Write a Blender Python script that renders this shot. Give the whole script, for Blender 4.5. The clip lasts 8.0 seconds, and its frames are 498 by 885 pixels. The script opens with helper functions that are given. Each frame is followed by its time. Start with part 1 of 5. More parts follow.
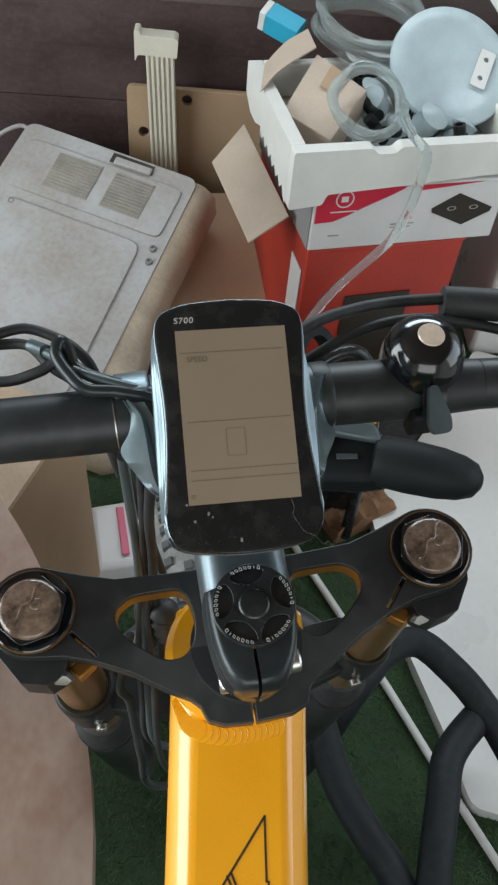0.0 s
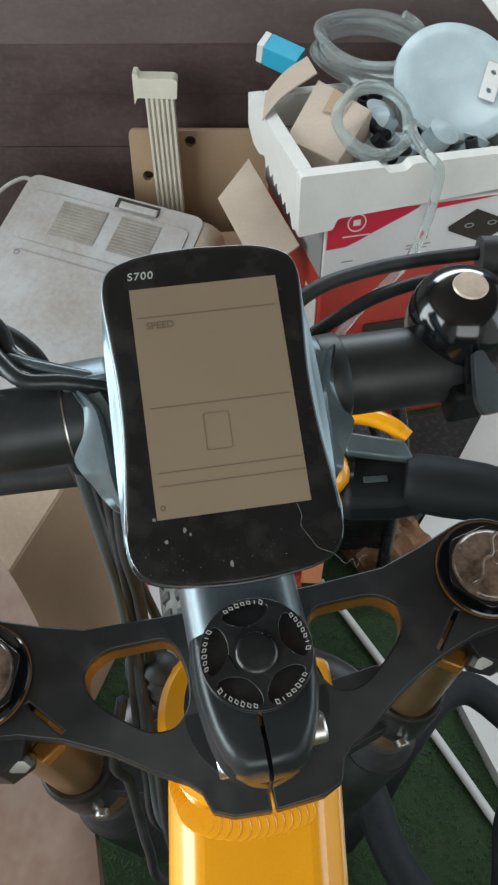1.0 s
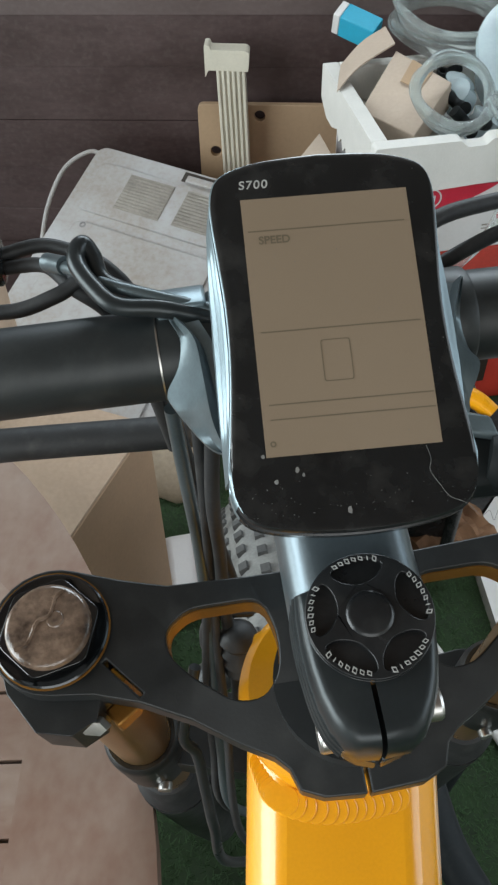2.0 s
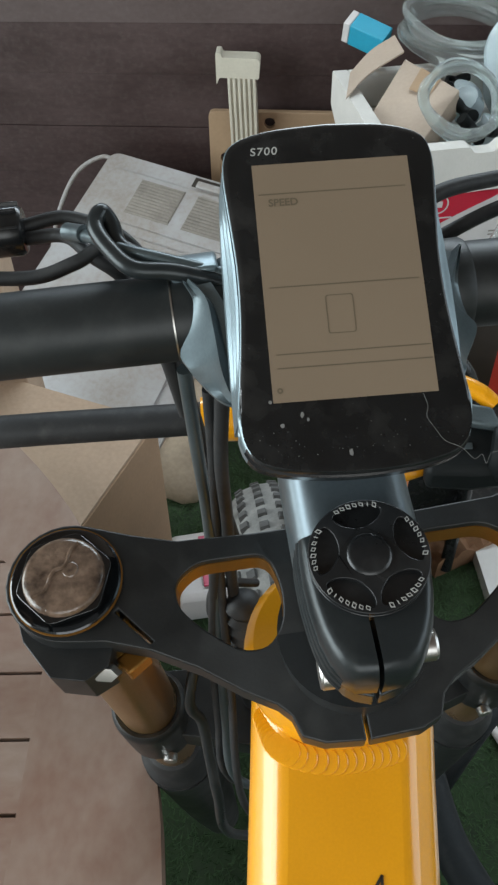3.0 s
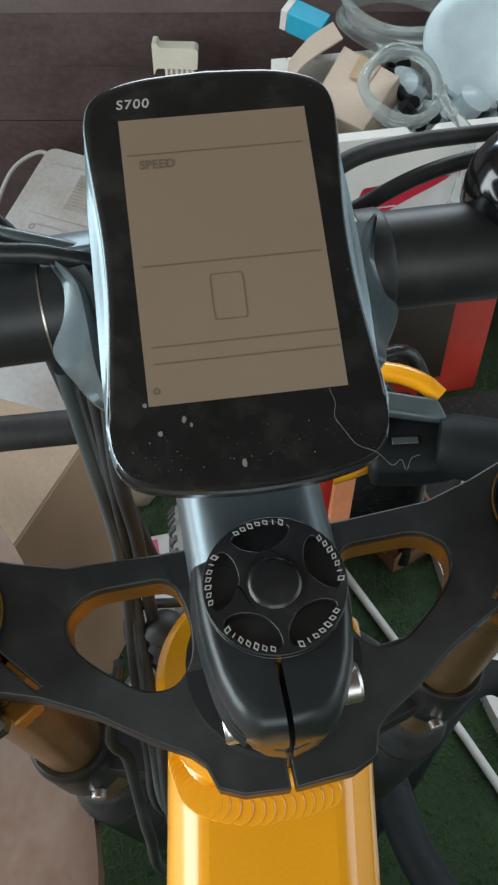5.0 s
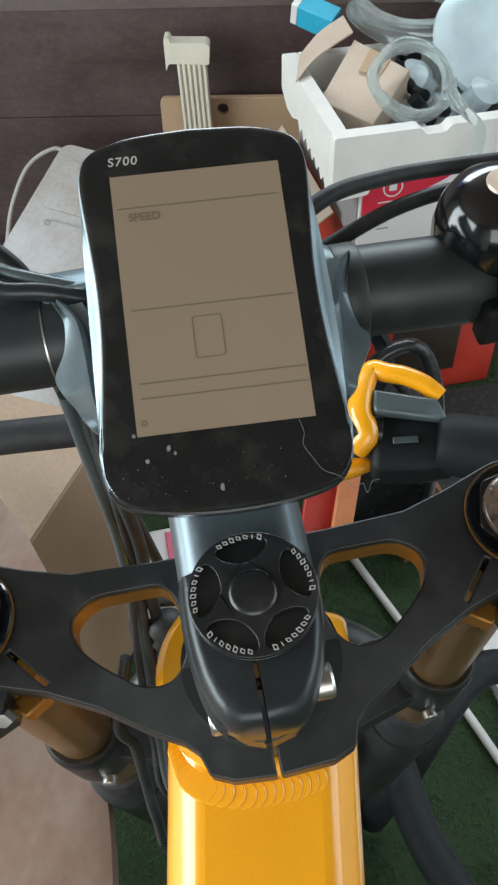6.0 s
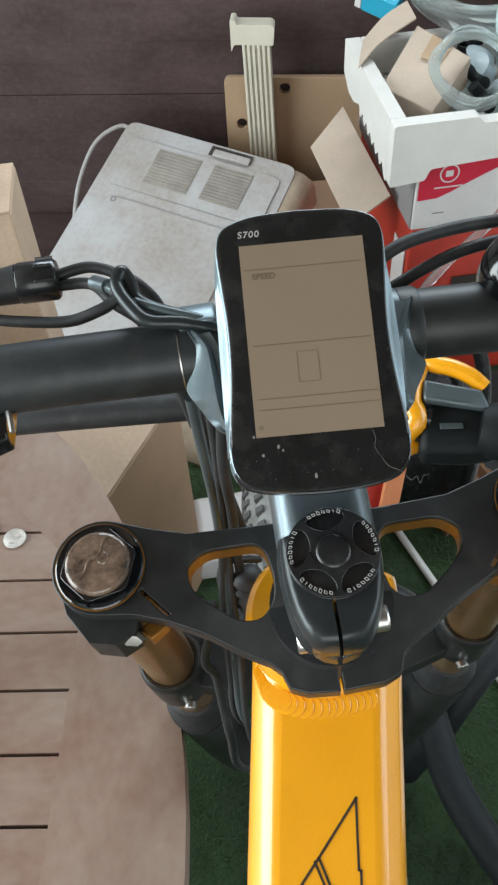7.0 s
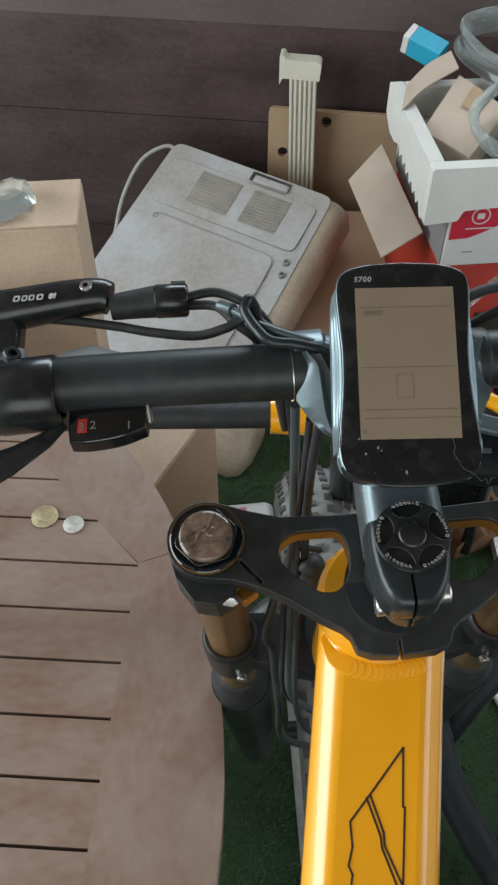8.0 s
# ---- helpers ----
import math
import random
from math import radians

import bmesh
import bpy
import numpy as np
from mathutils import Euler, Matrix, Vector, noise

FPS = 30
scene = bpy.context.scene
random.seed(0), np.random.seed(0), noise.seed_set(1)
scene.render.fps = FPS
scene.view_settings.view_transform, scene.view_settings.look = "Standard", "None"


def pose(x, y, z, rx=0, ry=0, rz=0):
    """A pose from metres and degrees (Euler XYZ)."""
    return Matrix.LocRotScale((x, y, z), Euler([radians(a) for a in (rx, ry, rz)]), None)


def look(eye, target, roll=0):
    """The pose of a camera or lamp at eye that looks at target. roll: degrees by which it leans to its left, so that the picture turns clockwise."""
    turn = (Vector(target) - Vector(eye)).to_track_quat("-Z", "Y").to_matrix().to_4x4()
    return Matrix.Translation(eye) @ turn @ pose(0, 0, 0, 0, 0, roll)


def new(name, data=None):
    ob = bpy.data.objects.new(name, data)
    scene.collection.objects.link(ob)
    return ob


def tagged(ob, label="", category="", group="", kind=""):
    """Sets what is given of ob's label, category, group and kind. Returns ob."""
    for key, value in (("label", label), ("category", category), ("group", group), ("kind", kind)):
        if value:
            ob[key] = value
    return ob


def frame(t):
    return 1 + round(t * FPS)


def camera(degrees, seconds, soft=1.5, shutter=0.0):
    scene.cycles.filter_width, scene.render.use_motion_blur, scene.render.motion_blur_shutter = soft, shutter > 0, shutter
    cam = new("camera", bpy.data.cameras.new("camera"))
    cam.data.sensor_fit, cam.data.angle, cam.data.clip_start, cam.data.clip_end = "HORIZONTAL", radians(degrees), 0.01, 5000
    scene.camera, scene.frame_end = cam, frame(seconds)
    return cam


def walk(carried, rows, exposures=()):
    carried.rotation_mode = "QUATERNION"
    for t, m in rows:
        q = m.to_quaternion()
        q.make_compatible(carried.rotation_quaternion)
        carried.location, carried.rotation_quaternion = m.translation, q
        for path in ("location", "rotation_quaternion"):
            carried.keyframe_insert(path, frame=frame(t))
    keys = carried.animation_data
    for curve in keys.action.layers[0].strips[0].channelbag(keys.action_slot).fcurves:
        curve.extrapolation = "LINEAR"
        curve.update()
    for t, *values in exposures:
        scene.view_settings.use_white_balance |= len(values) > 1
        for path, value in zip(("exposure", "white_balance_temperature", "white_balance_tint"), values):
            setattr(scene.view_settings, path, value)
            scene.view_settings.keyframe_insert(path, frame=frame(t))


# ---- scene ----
cam = camera(34.5, 8.0, 2.4)
PATH = [
    (0, (-0.0225, 0.0020, 1.3772), (0.0576, 0.9789, 0.2418), 6.12),
    (0.5, (0.0021, 0.0177, 1.3188), (0.0567, 1.0236, 0.2074), 2.33),
    (1, (-0.0055, 0.0430, 1.3020), (0.0198, 1.0897, 0.2278), 0.29),
    (1.5, (-0.0070, 0.0532, 1.2918), (-0.0042, 1.0934, 0.2112), 0.18),
    (2, (-0.0230, 0.0514, 1.2720), (-0.0937, 1.0796, 0.1821), -1.45),
    (2.2, (-0.0313, 0.0414, 1.2673), (-0.1181, 1.0691, 0.1781), -1.38),
    (3.3, (-0.0155, 0.0295, 1.2706), (-0.0959, 1.0743, 0.1972), -1.28),
    (3.5, (-0.0111, 0.0297, 1.2683), (-0.0916, 1.0751, 0.1957), -1.59),
    (4, (-0.0085, 0.0349, 1.2587), (-0.0762, 1.0862, 0.1909), -2.43),
    (4.5, (-0.0090, 0.0552, 1.2480), (-0.0376, 1.1058, 0.1778), -1.07),
    (4.7, (-0.0054, 0.0583, 1.2446), (-0.0150, 1.1051, 0.1703), -0.31),
    (5.8, (-0.0043, 0.0590, 1.2559), (-0.0134, 1.0846, 0.1614), -0.43),
    (6, (0.0053, 0.0509, 1.2664), (-0.0379, 1.0742, 0.1705), -2.13),
    (6.5, (0.0034, 0.0353, 1.2911), (-0.1036, 1.0552, 0.1963), -5.03),
    (7, (-0.0072, 0.0042, 1.3331), (-0.1325, 0.9782, 0.1993), -3.99),
    (7.5, (-0.0247, -0.0340, 1.3739), (-0.1504, 0.9481, 0.2471), -1.60),
    (8, (-0.0465, -0.0565, 1.3850), (-0.1755, 0.9415, 0.2726), 0.18),
]
walk(cam, [(t, look(eye, target, roll)) for t, eye, target, roll in PATH], [(0, 0.12), (0.5, 0.19), (1.0, 0.17), (2.0, 0.18), (3.3, 0.0), (4.7, 0.0), (5.8, 0.33), (6.0, 0.38), (6.5, 0.16), (7.0, 0.46), (7.5, 0.06), (8.0, 0.0)])

# ---- light ----
world = bpy.data.worlds.new("world")
scene.world = world
world.use_nodes = True
wn = world.node_tree
sky = wn.nodes.new("ShaderNodeTexSky")
sky.sky_type, sky.sun_disc = "NISHITA", False
sky.sun_elevation, sky.sun_rotation = radians(48), radians(250)
wn.links.new(sky.outputs[0], wn.nodes["Background"].inputs[0])
wn.nodes["Background"].inputs[1].default_value = 0.10
sun = new("sun", bpy.data.lights.new("sun", "SUN"))
sun.data.energy, sun.data.angle, sun.data.color = 1.0, radians(12), (1.0, 0.95, 0.88)
sun.matrix_world = look((-6, 2, 6), (0, 0, 0))


def window_light(name, eye, target, w, h, watts, colour):
    """Sky light in the opening of a window."""
    ob = new(name, bpy.data.lights.new(name, "AREA"))
    ob.data.shape, ob.data.size, ob.data.size_y = "RECTANGLE", w, h
    ob.data.energy, ob.data.color = watts, colour
    ob.matrix_world = look(eye, target)
    return ob


window_light("window_light_west", (-2.30, -0.20, 1.40), (0.0, 0.10, 1.08), 2.5, 1.8, 100, (0.88, 0.98, 1.0))
window_light("window_light_north", (0.2, 1.99, 2.12), (0.2, -0.6, 1.3), 1.8, 0.5, 32, (0.82, 0.94, 1.0))
window_light("window_light_south", (0.2, -2.45, 1.75), (0.0, 0.3, 1.0), 2.2, 1.4, 27, (0.97, 0.985, 0.95))
window_light("window_light_east", (1.97, 0.3, 1.55), (0.3, 0.6, 0.6), 1.8, 1.2, 15, (0.86, 0.96, 1.0))

# ---- materials ----


def mat(name, base, rough=0.5, metal=0.0, var=0.15, scale=30.0, fine=400.0, bump=0.1, coat=0.0, tint=None,
        spec=0.5, stretch=(1, 1, 1), random_tint=0.0, trans=0.0, ior=1.45, dust=0.0, rvar=0.12, dist=0.001, alpha=1.0):
    """A surface with variation at two scales, fine relief and, if asked for, settled dust."""
    m = bpy.data.materials.new(name)
    m.use_nodes = True
    nt = m.node_tree
    nd, ln = nt.nodes, nt.links
    b = nd["Principled BSDF"]
    co = nd.new("ShaderNodeTexCoord")
    mp = nd.new("ShaderNodeMapping")
    mp.inputs["Scale"].default_value = stretch
    ln.new(co.outputs["Object"], mp.inputs[0])
    n1, n2 = nd.new("ShaderNodeTexNoise"), nd.new("ShaderNodeTexNoise")
    for n, sc, det in ((n1, scale, 5), (n2, fine, 3)):
        ln.new(mp.outputs[0], n.inputs["Vector"])
        n.inputs["Scale"].default_value, n.inputs["Detail"].default_value = sc, det
    add = nd.new("ShaderNodeMath")
    add.operation = "MULTIPLY_ADD"
    ln.new(n1.outputs["Fac"], add.inputs[0])
    add.inputs[1].default_value = 0.7
    half = nd.new("ShaderNodeMath")
    half.operation = "MULTIPLY"
    ln.new(n2.outputs["Fac"], half.inputs[0])
    half.inputs[1].default_value = 0.3
    ln.new(half.outputs[0], add.inputs[2])
    ramp = nd.new("ShaderNodeValToRGB")
    lo = [max(0.0, c * (1 - var)) for c in base]
    hi = [min(1.0, c * (1 + var)) for c in (tint or base)]
    ramp.color_ramp.elements[0].position, ramp.color_ramp.elements[1].position = 0.32, 0.68
    ramp.color_ramp.elements[0].color, ramp.color_ramp.elements[1].color = (*lo, 1), (*hi, 1)
    ln.new(add.outputs[0], ramp.inputs[0])
    colour = ramp.outputs[0]
    if random_tint:
        info = nd.new("ShaderNodeObjectInfo")
        mr = nd.new("ShaderNodeMapRange")
        mr.inputs[3].default_value, mr.inputs[4].default_value = 1 - random_tint, 1 + random_tint
        ln.new(info.outputs["Random"], mr.inputs[0])
        mx = nd.new("ShaderNodeMix")
        mx.data_type, mx.blend_type = "RGBA", "MULTIPLY"
        mx.inputs[0].default_value = 1.0
        ln.new(colour, mx.inputs[6])
        ln.new(mr.outputs[0], mx.inputs[7])
        colour = mx.outputs[2]
    if dust:
        n3 = nd.new("ShaderNodeTexNoise")
        n3.inputs["Scale"].default_value, n3.inputs["Detail"].default_value = 90.0, 8
        ln.new(co.outputs["Object"], n3.inputs["Vector"])
        r3 = nd.new("ShaderNodeMapRange")
        r3.inputs[1].default_value, r3.inputs[2].default_value, r3.inputs[4].default_value = 0.5, 0.8, dust
        ln.new(n3.outputs["Fac"], r3.inputs[0])
        mx = nd.new("ShaderNodeMix")
        mx.data_type = "RGBA"
        mx.inputs[7].default_value = (0.30, 0.29, 0.27, 1)
        ln.new(r3.outputs[0], mx.inputs[0])
        ln.new(colour, mx.inputs[6])
        colour = mx.outputs[2]
    ln.new(colour, b.inputs["Base Color"])
    rr = nd.new("ShaderNodeMapRange")
    rr.inputs[1].default_value, rr.inputs[2].default_value = 0.3, 0.7
    rr.inputs[3].default_value, rr.inputs[4].default_value = max(0.02, rough - rvar * rough), min(1.0, rough + rvar * rough)
    ln.new(n1.outputs["Fac"], rr.inputs[0])
    ln.new(rr.outputs[0], b.inputs["Roughness"])
    b.inputs["Metallic"].default_value = metal
    b.inputs["Coat Weight"].default_value = coat
    b.inputs["Coat Roughness"].default_value = 0.12
    b.inputs["Specular IOR Level"].default_value = spec
    b.inputs["Transmission Weight"].default_value = trans
    b.inputs["IOR"].default_value = ior
    b.inputs["Alpha"].default_value = alpha
    if bump:
        bp = nd.new("ShaderNodeBump")
        bp.inputs["Strength"].default_value, bp.inputs["Distance"].default_value = bump, dist
        ln.new(add.outputs[0], bp.inputs["Height"])
        ln.new(bp.outputs[0], b.inputs["Normal"])
    return m


M_CROWN = mat("matte_black_alloy", (0.0175, 0.0192, 0.0198), 0.40, 0.1, 0.25, 40, 900, 0.12, dust=0.05)
M_STEM = mat("satin_black_alloy", (0.024, 0.029, 0.031), 0.30, 0.35, 0.2, 25, 700, 0.05, dust=0.05)
# paler copy of the stem's alloy, with the extension's sheen in its colour
M_STEM_SHEEN = mat("stem_alloy_sheen", (0.150, 0.182, 0.200), 0.34, 0.75, 0.12, 25, 700, 0.04, dust=0.04)
M_GRIP = mat("dark_moulded_grip", (0.0065, 0.0085, 0.009), 0.6, 0, 0.2, 25, 400, 0.1, spec=0.25)
M_BAR = mat("matte_black_tube", (0.016, 0.0195, 0.0205), 0.46, 0.0, 0.25, 20, 700, 0.08, dust=0.06)
M_RUBBER = mat("black_rubber", (0.017, 0.018, 0.019), 0.6, 0, 0.3, 30, 500, 0.25, dust=0.08)
M_PLASTIC = mat("black_plastic", (0.013, 0.014, 0.015), 0.25, 0, 0.25, 40, 600, 0.08, dust=0.05)
M_GLOSS = mat("gloss_black", (0.006, 0.007, 0.008), 0.13, 0, 0.2, 40, 400, 0.0, coat=0.5)
M_GLASS = mat("display_glass", (0.009, 0.0097, 0.0102), 0.16, 0, 0.3, 60, 500, 0.0, dust=0.06)
M_SHELL = mat("grey_blue_shell", (0.20, 0.255, 0.28), 0.36, 0.6, 0.15, 30, 900, 0.05)
M_FIN = mat("slate_fin", (0.105, 0.135, 0.147), 0.32, 0.55, 0.2, 60, 900, 0.08, dust=0.05)
M_SHELL_DARK = mat("dark_grey_shell", (0.085, 0.108, 0.116), 0.36, 0.5, 0.2, 30, 900, 0.05)
M_LCD = mat("liquid_crystal", (0.225, 0.170, 0.118), 0.38, 0, 0.05, 15, 2500, 0.03, spec=0.5)
M_LCD_LINE = mat("lcd_segment", (0.130, 0.104, 0.070), 0.45, 0, 0.05, 15, 800, 0.0)
M_PRINT = mat("white_print", (0.40, 0.40, 0.385), 0.5, 0, 0.25, 400, 800, 0.0)
M_INK = mat("black_print_and_recess", (0.025, 0.018, 0.012), 0.45, 0, 0.15, 60, 800, 0.0)
M_YELLOW = mat("orange_yellow_paint", (0.78, 0.325, 0.004), 0.30, 0.0, 0.05, 14, 900, 0.03, coat=1.0, tint=(0.82, 0.350, 0.005))
M_GOLD = mat("bronze_anodised", (0.30, 0.19, 0.090), 0.30, 0.75, 0.18, 35, 600, 0.05)
M_LINING = mat("gold_lining", (0.27, 0.125, 0.022), 0.4, 0.55, 0.2, 60, 600, 0.04)
M_CAP = mat("smoky_brown_plastic", (0.026, 0.014, 0.010), 0.18, 0, 0.5, 90, 400, 0.6, tint=(0.175, 0.118, 0.084), coat=0.6, dist=0.002)
M_STEEL = mat("bright_steel", (0.52, 0.51, 0.49), 0.34, 1.0, 0.12, 60, 900, 0.04)
M_TREAD = mat("dusty_tread", (0.20, 0.20, 0.19), 0.8, 0, 0.35, 40, 400, 0.3)
M_TYRE = mat("tyre_rubber", (0.075, 0.075, 0.073), 0.75, 0, 0.3, 40, 400, 0.25)
M_TABLE = mat("weathered_teak", (0.212, 0.116, 0.081), 0.5, 0, 0.20, 8, 70, 0.10, tint=(0.208, 0.154, 0.122), stretch=(1, 2, 2), random_tint=0.03, dust=0.08)
M_RIM = mat("weathered_teak_rim", (0.212, 0.116, 0.081), 0.5, 0, 0.20, 8, 70, 0.10, tint=(0.208, 0.154, 0.122), stretch=(1.6, 1, 1), dust=0.08)
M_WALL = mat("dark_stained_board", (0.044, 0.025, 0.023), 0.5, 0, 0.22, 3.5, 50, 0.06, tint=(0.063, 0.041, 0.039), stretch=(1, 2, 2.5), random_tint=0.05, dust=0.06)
M_WALL_PALE = mat("paler_board", (0.088, 0.062, 0.058), 0.5, 0, 0.12, 2.5, 50, 0.06, tint=(0.105, 0.078, 0.074), stretch=(1, 2, 2.5), random_tint=0.04, dust=0.06)
M_PLASTER = mat("pale_wall_paint", (0.62, 0.60, 0.56), 0.8, 0, 0.06, 4, 80, 0.1)
M_CEIL = mat("dark_ceiling", (0.15, 0.105, 0.08), 0.7, 0, 0.06, 4, 80, 0.1)
M_GROUND = mat("turf_backing", (0.026, 0.050, 0.020), 0.9, 0, 0.4, 12, 120, 0.4)
M_BLADE = mat("turf_blade", (0.026, 0.056, 0.021), 0.8, 0, 0.4, 5, 300, 0.0, tint=(0.050, 0.092, 0.040), spec=0.25)
M_CARD = mat("brown_cardboard", (0.44, 0.320, 0.225), 0.75, 0, 0.10, 8, 160, 0.12, tint=(0.50, 0.370, 0.270), dust=0.05)
# darker cardboard: shade on box sides and brown board put into the colour
M_CARD_SHADE = mat("shaded_cardboard", (0.42, 0.275, 0.175), 0.75, 0, 0.12, 8, 160, 0.12, dust=0.05)
M_CARD_IN = mat("pale_cardboard", (0.43, 0.345, 0.275), 0.8, 0, 0.10, 8, 160, 0.1)
M_BROWN = mat("hardboard", (0.36, 0.245, 0.150), 0.65, 0, 0.12, 5, 120, 0.1)
M_FOAM = mat("white_polystyrene", (0.63, 0.615, 0.58), 0.75, 0, 0.05, 20, 260, 0.5, dust=0.05, dist=0.002)
M_RED = mat("red_printed_card", (0.34, 0.026, 0.016), 0.42, 0, 0.15, 6, 160, 0.06, tint=(0.42, 0.038, 0.022))
M_CRIMSON = mat("crimson_print", (0.50, 0.010, 0.035), 0.4, 0, 0.1, 10, 160, 0.04)
M_WHITE_CARD = mat("white_printed_card", (0.60, 0.58, 0.57), 0.45, 0, 0.06, 8, 160, 0.05)
M_GREY_CARD = mat("grey_card", (0.22, 0.21, 0.21), 0.6, 0, 0.15, 8, 160, 0.05)
M_OLDWHITE = mat("aged_white_plastic", (0.30, 0.255, 0.215), 0.5, 0, 0.12, 5, 90, 0.05, tint=(0.375, 0.38, 0.39), dust=0.35)
M_DIRTY = mat("yellowed_plastic", (0.42, 0.34, 0.25), 0.6, 0, 0.25, 12, 120, 0.12, dust=0.2)
M_VENT = mat("grey_vent", (0.27, 0.245, 0.215), 0.7, 0, 0.2, 20, 200, 0.1)
M_CREAM = mat("cream_plastic", (0.60, 0.565, 0.47), 0.45, 0, 0.08, 14, 200, 0.05, dust=0.12)
M_CLEAR = mat("milky_plastic", (0.64, 0.745, 0.775), 0.22, 0, 0.08, 20, 200, 0.03, trans=0.5, ior=1.3)
M_HOSE = mat("clear_hose", (0.72, 0.77, 0.76), 0.14, 0, 0.08, 20, 200, 0.0, trans=0.86, ior=1.25)
M_BLUE = mat("cyan_print", (0.02, 0.32, 0.48), 0.4, 0, 0.08, 20, 200, 0.03)
M_WHITE = mat("white_enamel", (0.61, 0.60, 0.58), 0.30, 0, 0.04, 5, 120, 0.03, dust=0.08)
M_COIN_G = mat("brass_coin", (0.40, 0.33, 0.20), 0.5, 0.55, 0.2, 200, 900, 0.2)
M_COIN_S = mat("nickel_coin", (0.50, 0.47, 0.43), 0.5, 0.5, 0.2, 200, 900, 0.2)
M_CREAM_DISC = mat("pale_bronze", (0.62, 0.50, 0.40), 0.35, 0.35, 0.1, 200, 900, 0.05)
M_REDLIGHT = mat("red_window", (0.5, 0.04, 0.03), 0.3, 0, 0.1, 100, 900, 0.0)
M_ORANGE = mat("orange_plastic", (0.55, 0.19, 0.075), 0.45, 0, 0.15, 30, 300, 0.05)
M_PINK = mat("pink_print", (0.55, 0.07, 0.14), 0.4, 0, 0.1, 30, 300, 0.03)
M_DUST = mat("dust_speck", (0.17, 0.167, 0.16), 0.9, 0, 0.2, 500, 2000, 0.0)
M_GREYP = mat("grey_plastic", (0.20, 0.20, 0.195), 0.5, 0, 0.12, 20, 300, 0.06, dust=0.1)
M_PAPER = mat("brown_paper", (0.20, 0.105, 0.055), 0.8, 0, 0.3, 14, 160, 0.2)
M_MAT = mat("dark_rubber_mat", (0.022, 0.023, 0.023), 0.7, 0, 0.25, 12, 200, 0.2, dust=0.15)
M_BLUEHOSE = mat("slate_hose", (0.009, 0.012, 0.0135), 0.62, 0, 0.3, 12, 300, 0.12, spec=0.35, dust=0.04)

# ---- mesh helpers ----
WORLD_OF = {}
UP = Vector((0, 0, 1))


def thing(name, label, category, at=(0, 0, 0), group="", kind=""):
    """An empty at a thing's base, which its parts hang on."""
    ob = new(name)
    ob.location = at
    WORLD_OF[ob] = Matrix.Translation(at)
    return tagged(ob, label, category, group, kind)


def finish(name, bm, material, m=Matrix(), bevel=0.0, seg=2, angle=40.0, smooth=True):
    me = bpy.data.meshes.new(name)
    bmesh.ops.recalc_face_normals(bm, faces=bm.faces)
    bm.to_mesh(me)
    bm.free()
    for mt in (material if isinstance(material, (list, tuple)) else [material]):
        me.materials.append(mt)
    if smooth:
        me.shade_smooth()
        me.set_sharp_from_angle(angle=radians(angle))
    ob = new(name, me)
    ob.matrix_world = m
    WORLD_OF[ob] = m.copy()
    if bevel:
        mod = ob.modifiers.new("bevel", "BEVEL")
        mod.width, mod.segments, mod.limit_method, mod.angle_limit = bevel, seg, "ANGLE", radians(35)
        mod.harden_normals = False
    return ob


def part(name, bm, material, parent, label="", m=Matrix(), bevel=0.0, seg=2, angle=40.0):
    """One mesh object under a thing or a part; m is its pose in the world."""
    ob = finish(name, bm, material, m, bevel, seg, angle)
    ob.parent = parent
    ob.matrix_basis = WORLD_OF[parent].inverted() @ m
    return tagged(ob, label)


def solo(name, bm, material, label, category, m=Matrix(), bevel=0.0, seg=2, group="", kind="", angle=40.0):
    return tagged(finish(name, bm, material, m, bevel, seg, angle), label, category, group, kind)


def box(bm, x0, x1, y0, y1, z0, z1, m=Matrix()):
    vs = [bm.verts.new(m @ Vector((x, y, z))) for z in (z0, z1) for x, y in ((x0, y0), (x1, y0), (x1, y1), (x0, y1))]
    for q in ((3, 2, 1, 0), (4, 5, 6, 7), (0, 1, 5, 4), (1, 2, 6, 5), (2, 3, 7, 6), (3, 0, 4, 7)):
        bm.faces.new([vs[i] for i in q])
    return bm


def boxes(*rows):
    bm = bmesh.new()
    for r in rows:
        box(bm, *r)
    return bm


def lathe(profile, seg=40, m=Matrix(), bm=None, closed=True):
    """Turns (radius, height) pairs round z."""
    bm = bm or bmesh.new()
    rings = []
    for r, z in profile:
        if r < 1e-6:
            rings.append([bm.verts.new(m @ Vector((0, 0, z)))])
        else:
            rings.append([bm.verts.new(m @ Vector((r * math.cos(2 * math.pi * i / seg), r * math.sin(2 * math.pi * i / seg), z))) for i in range(seg)])
    for a, b in zip(rings, rings[1:]):
        for i in range(seg):
            j = (i + 1) % seg
            q = [a[i % len(a)], a[j % len(a)], b[j % len(b)], b[i % len(b)]]
            q = [v for k, v in enumerate(q) if v not in q[:k]]
            if len(q) > 2:
                bm.faces.new(q)
    return bm


def disc(r, z0, z1, ch=0.0005, seg=40, m=Matrix(), bm=None):
    return lathe([(0, z0), (r - ch, z0), (r, z0 + ch), (r, z1 - ch), (r - ch, z1), (0, z1)], seg, m, bm)


def ring(r0, r1, z0, z1, seg=40, m=Matrix(), bm=None):
    return lathe([(r0, z0), (r1, z0), (r1, z1), (r0, z1), (r0, z0)], seg, m, bm)


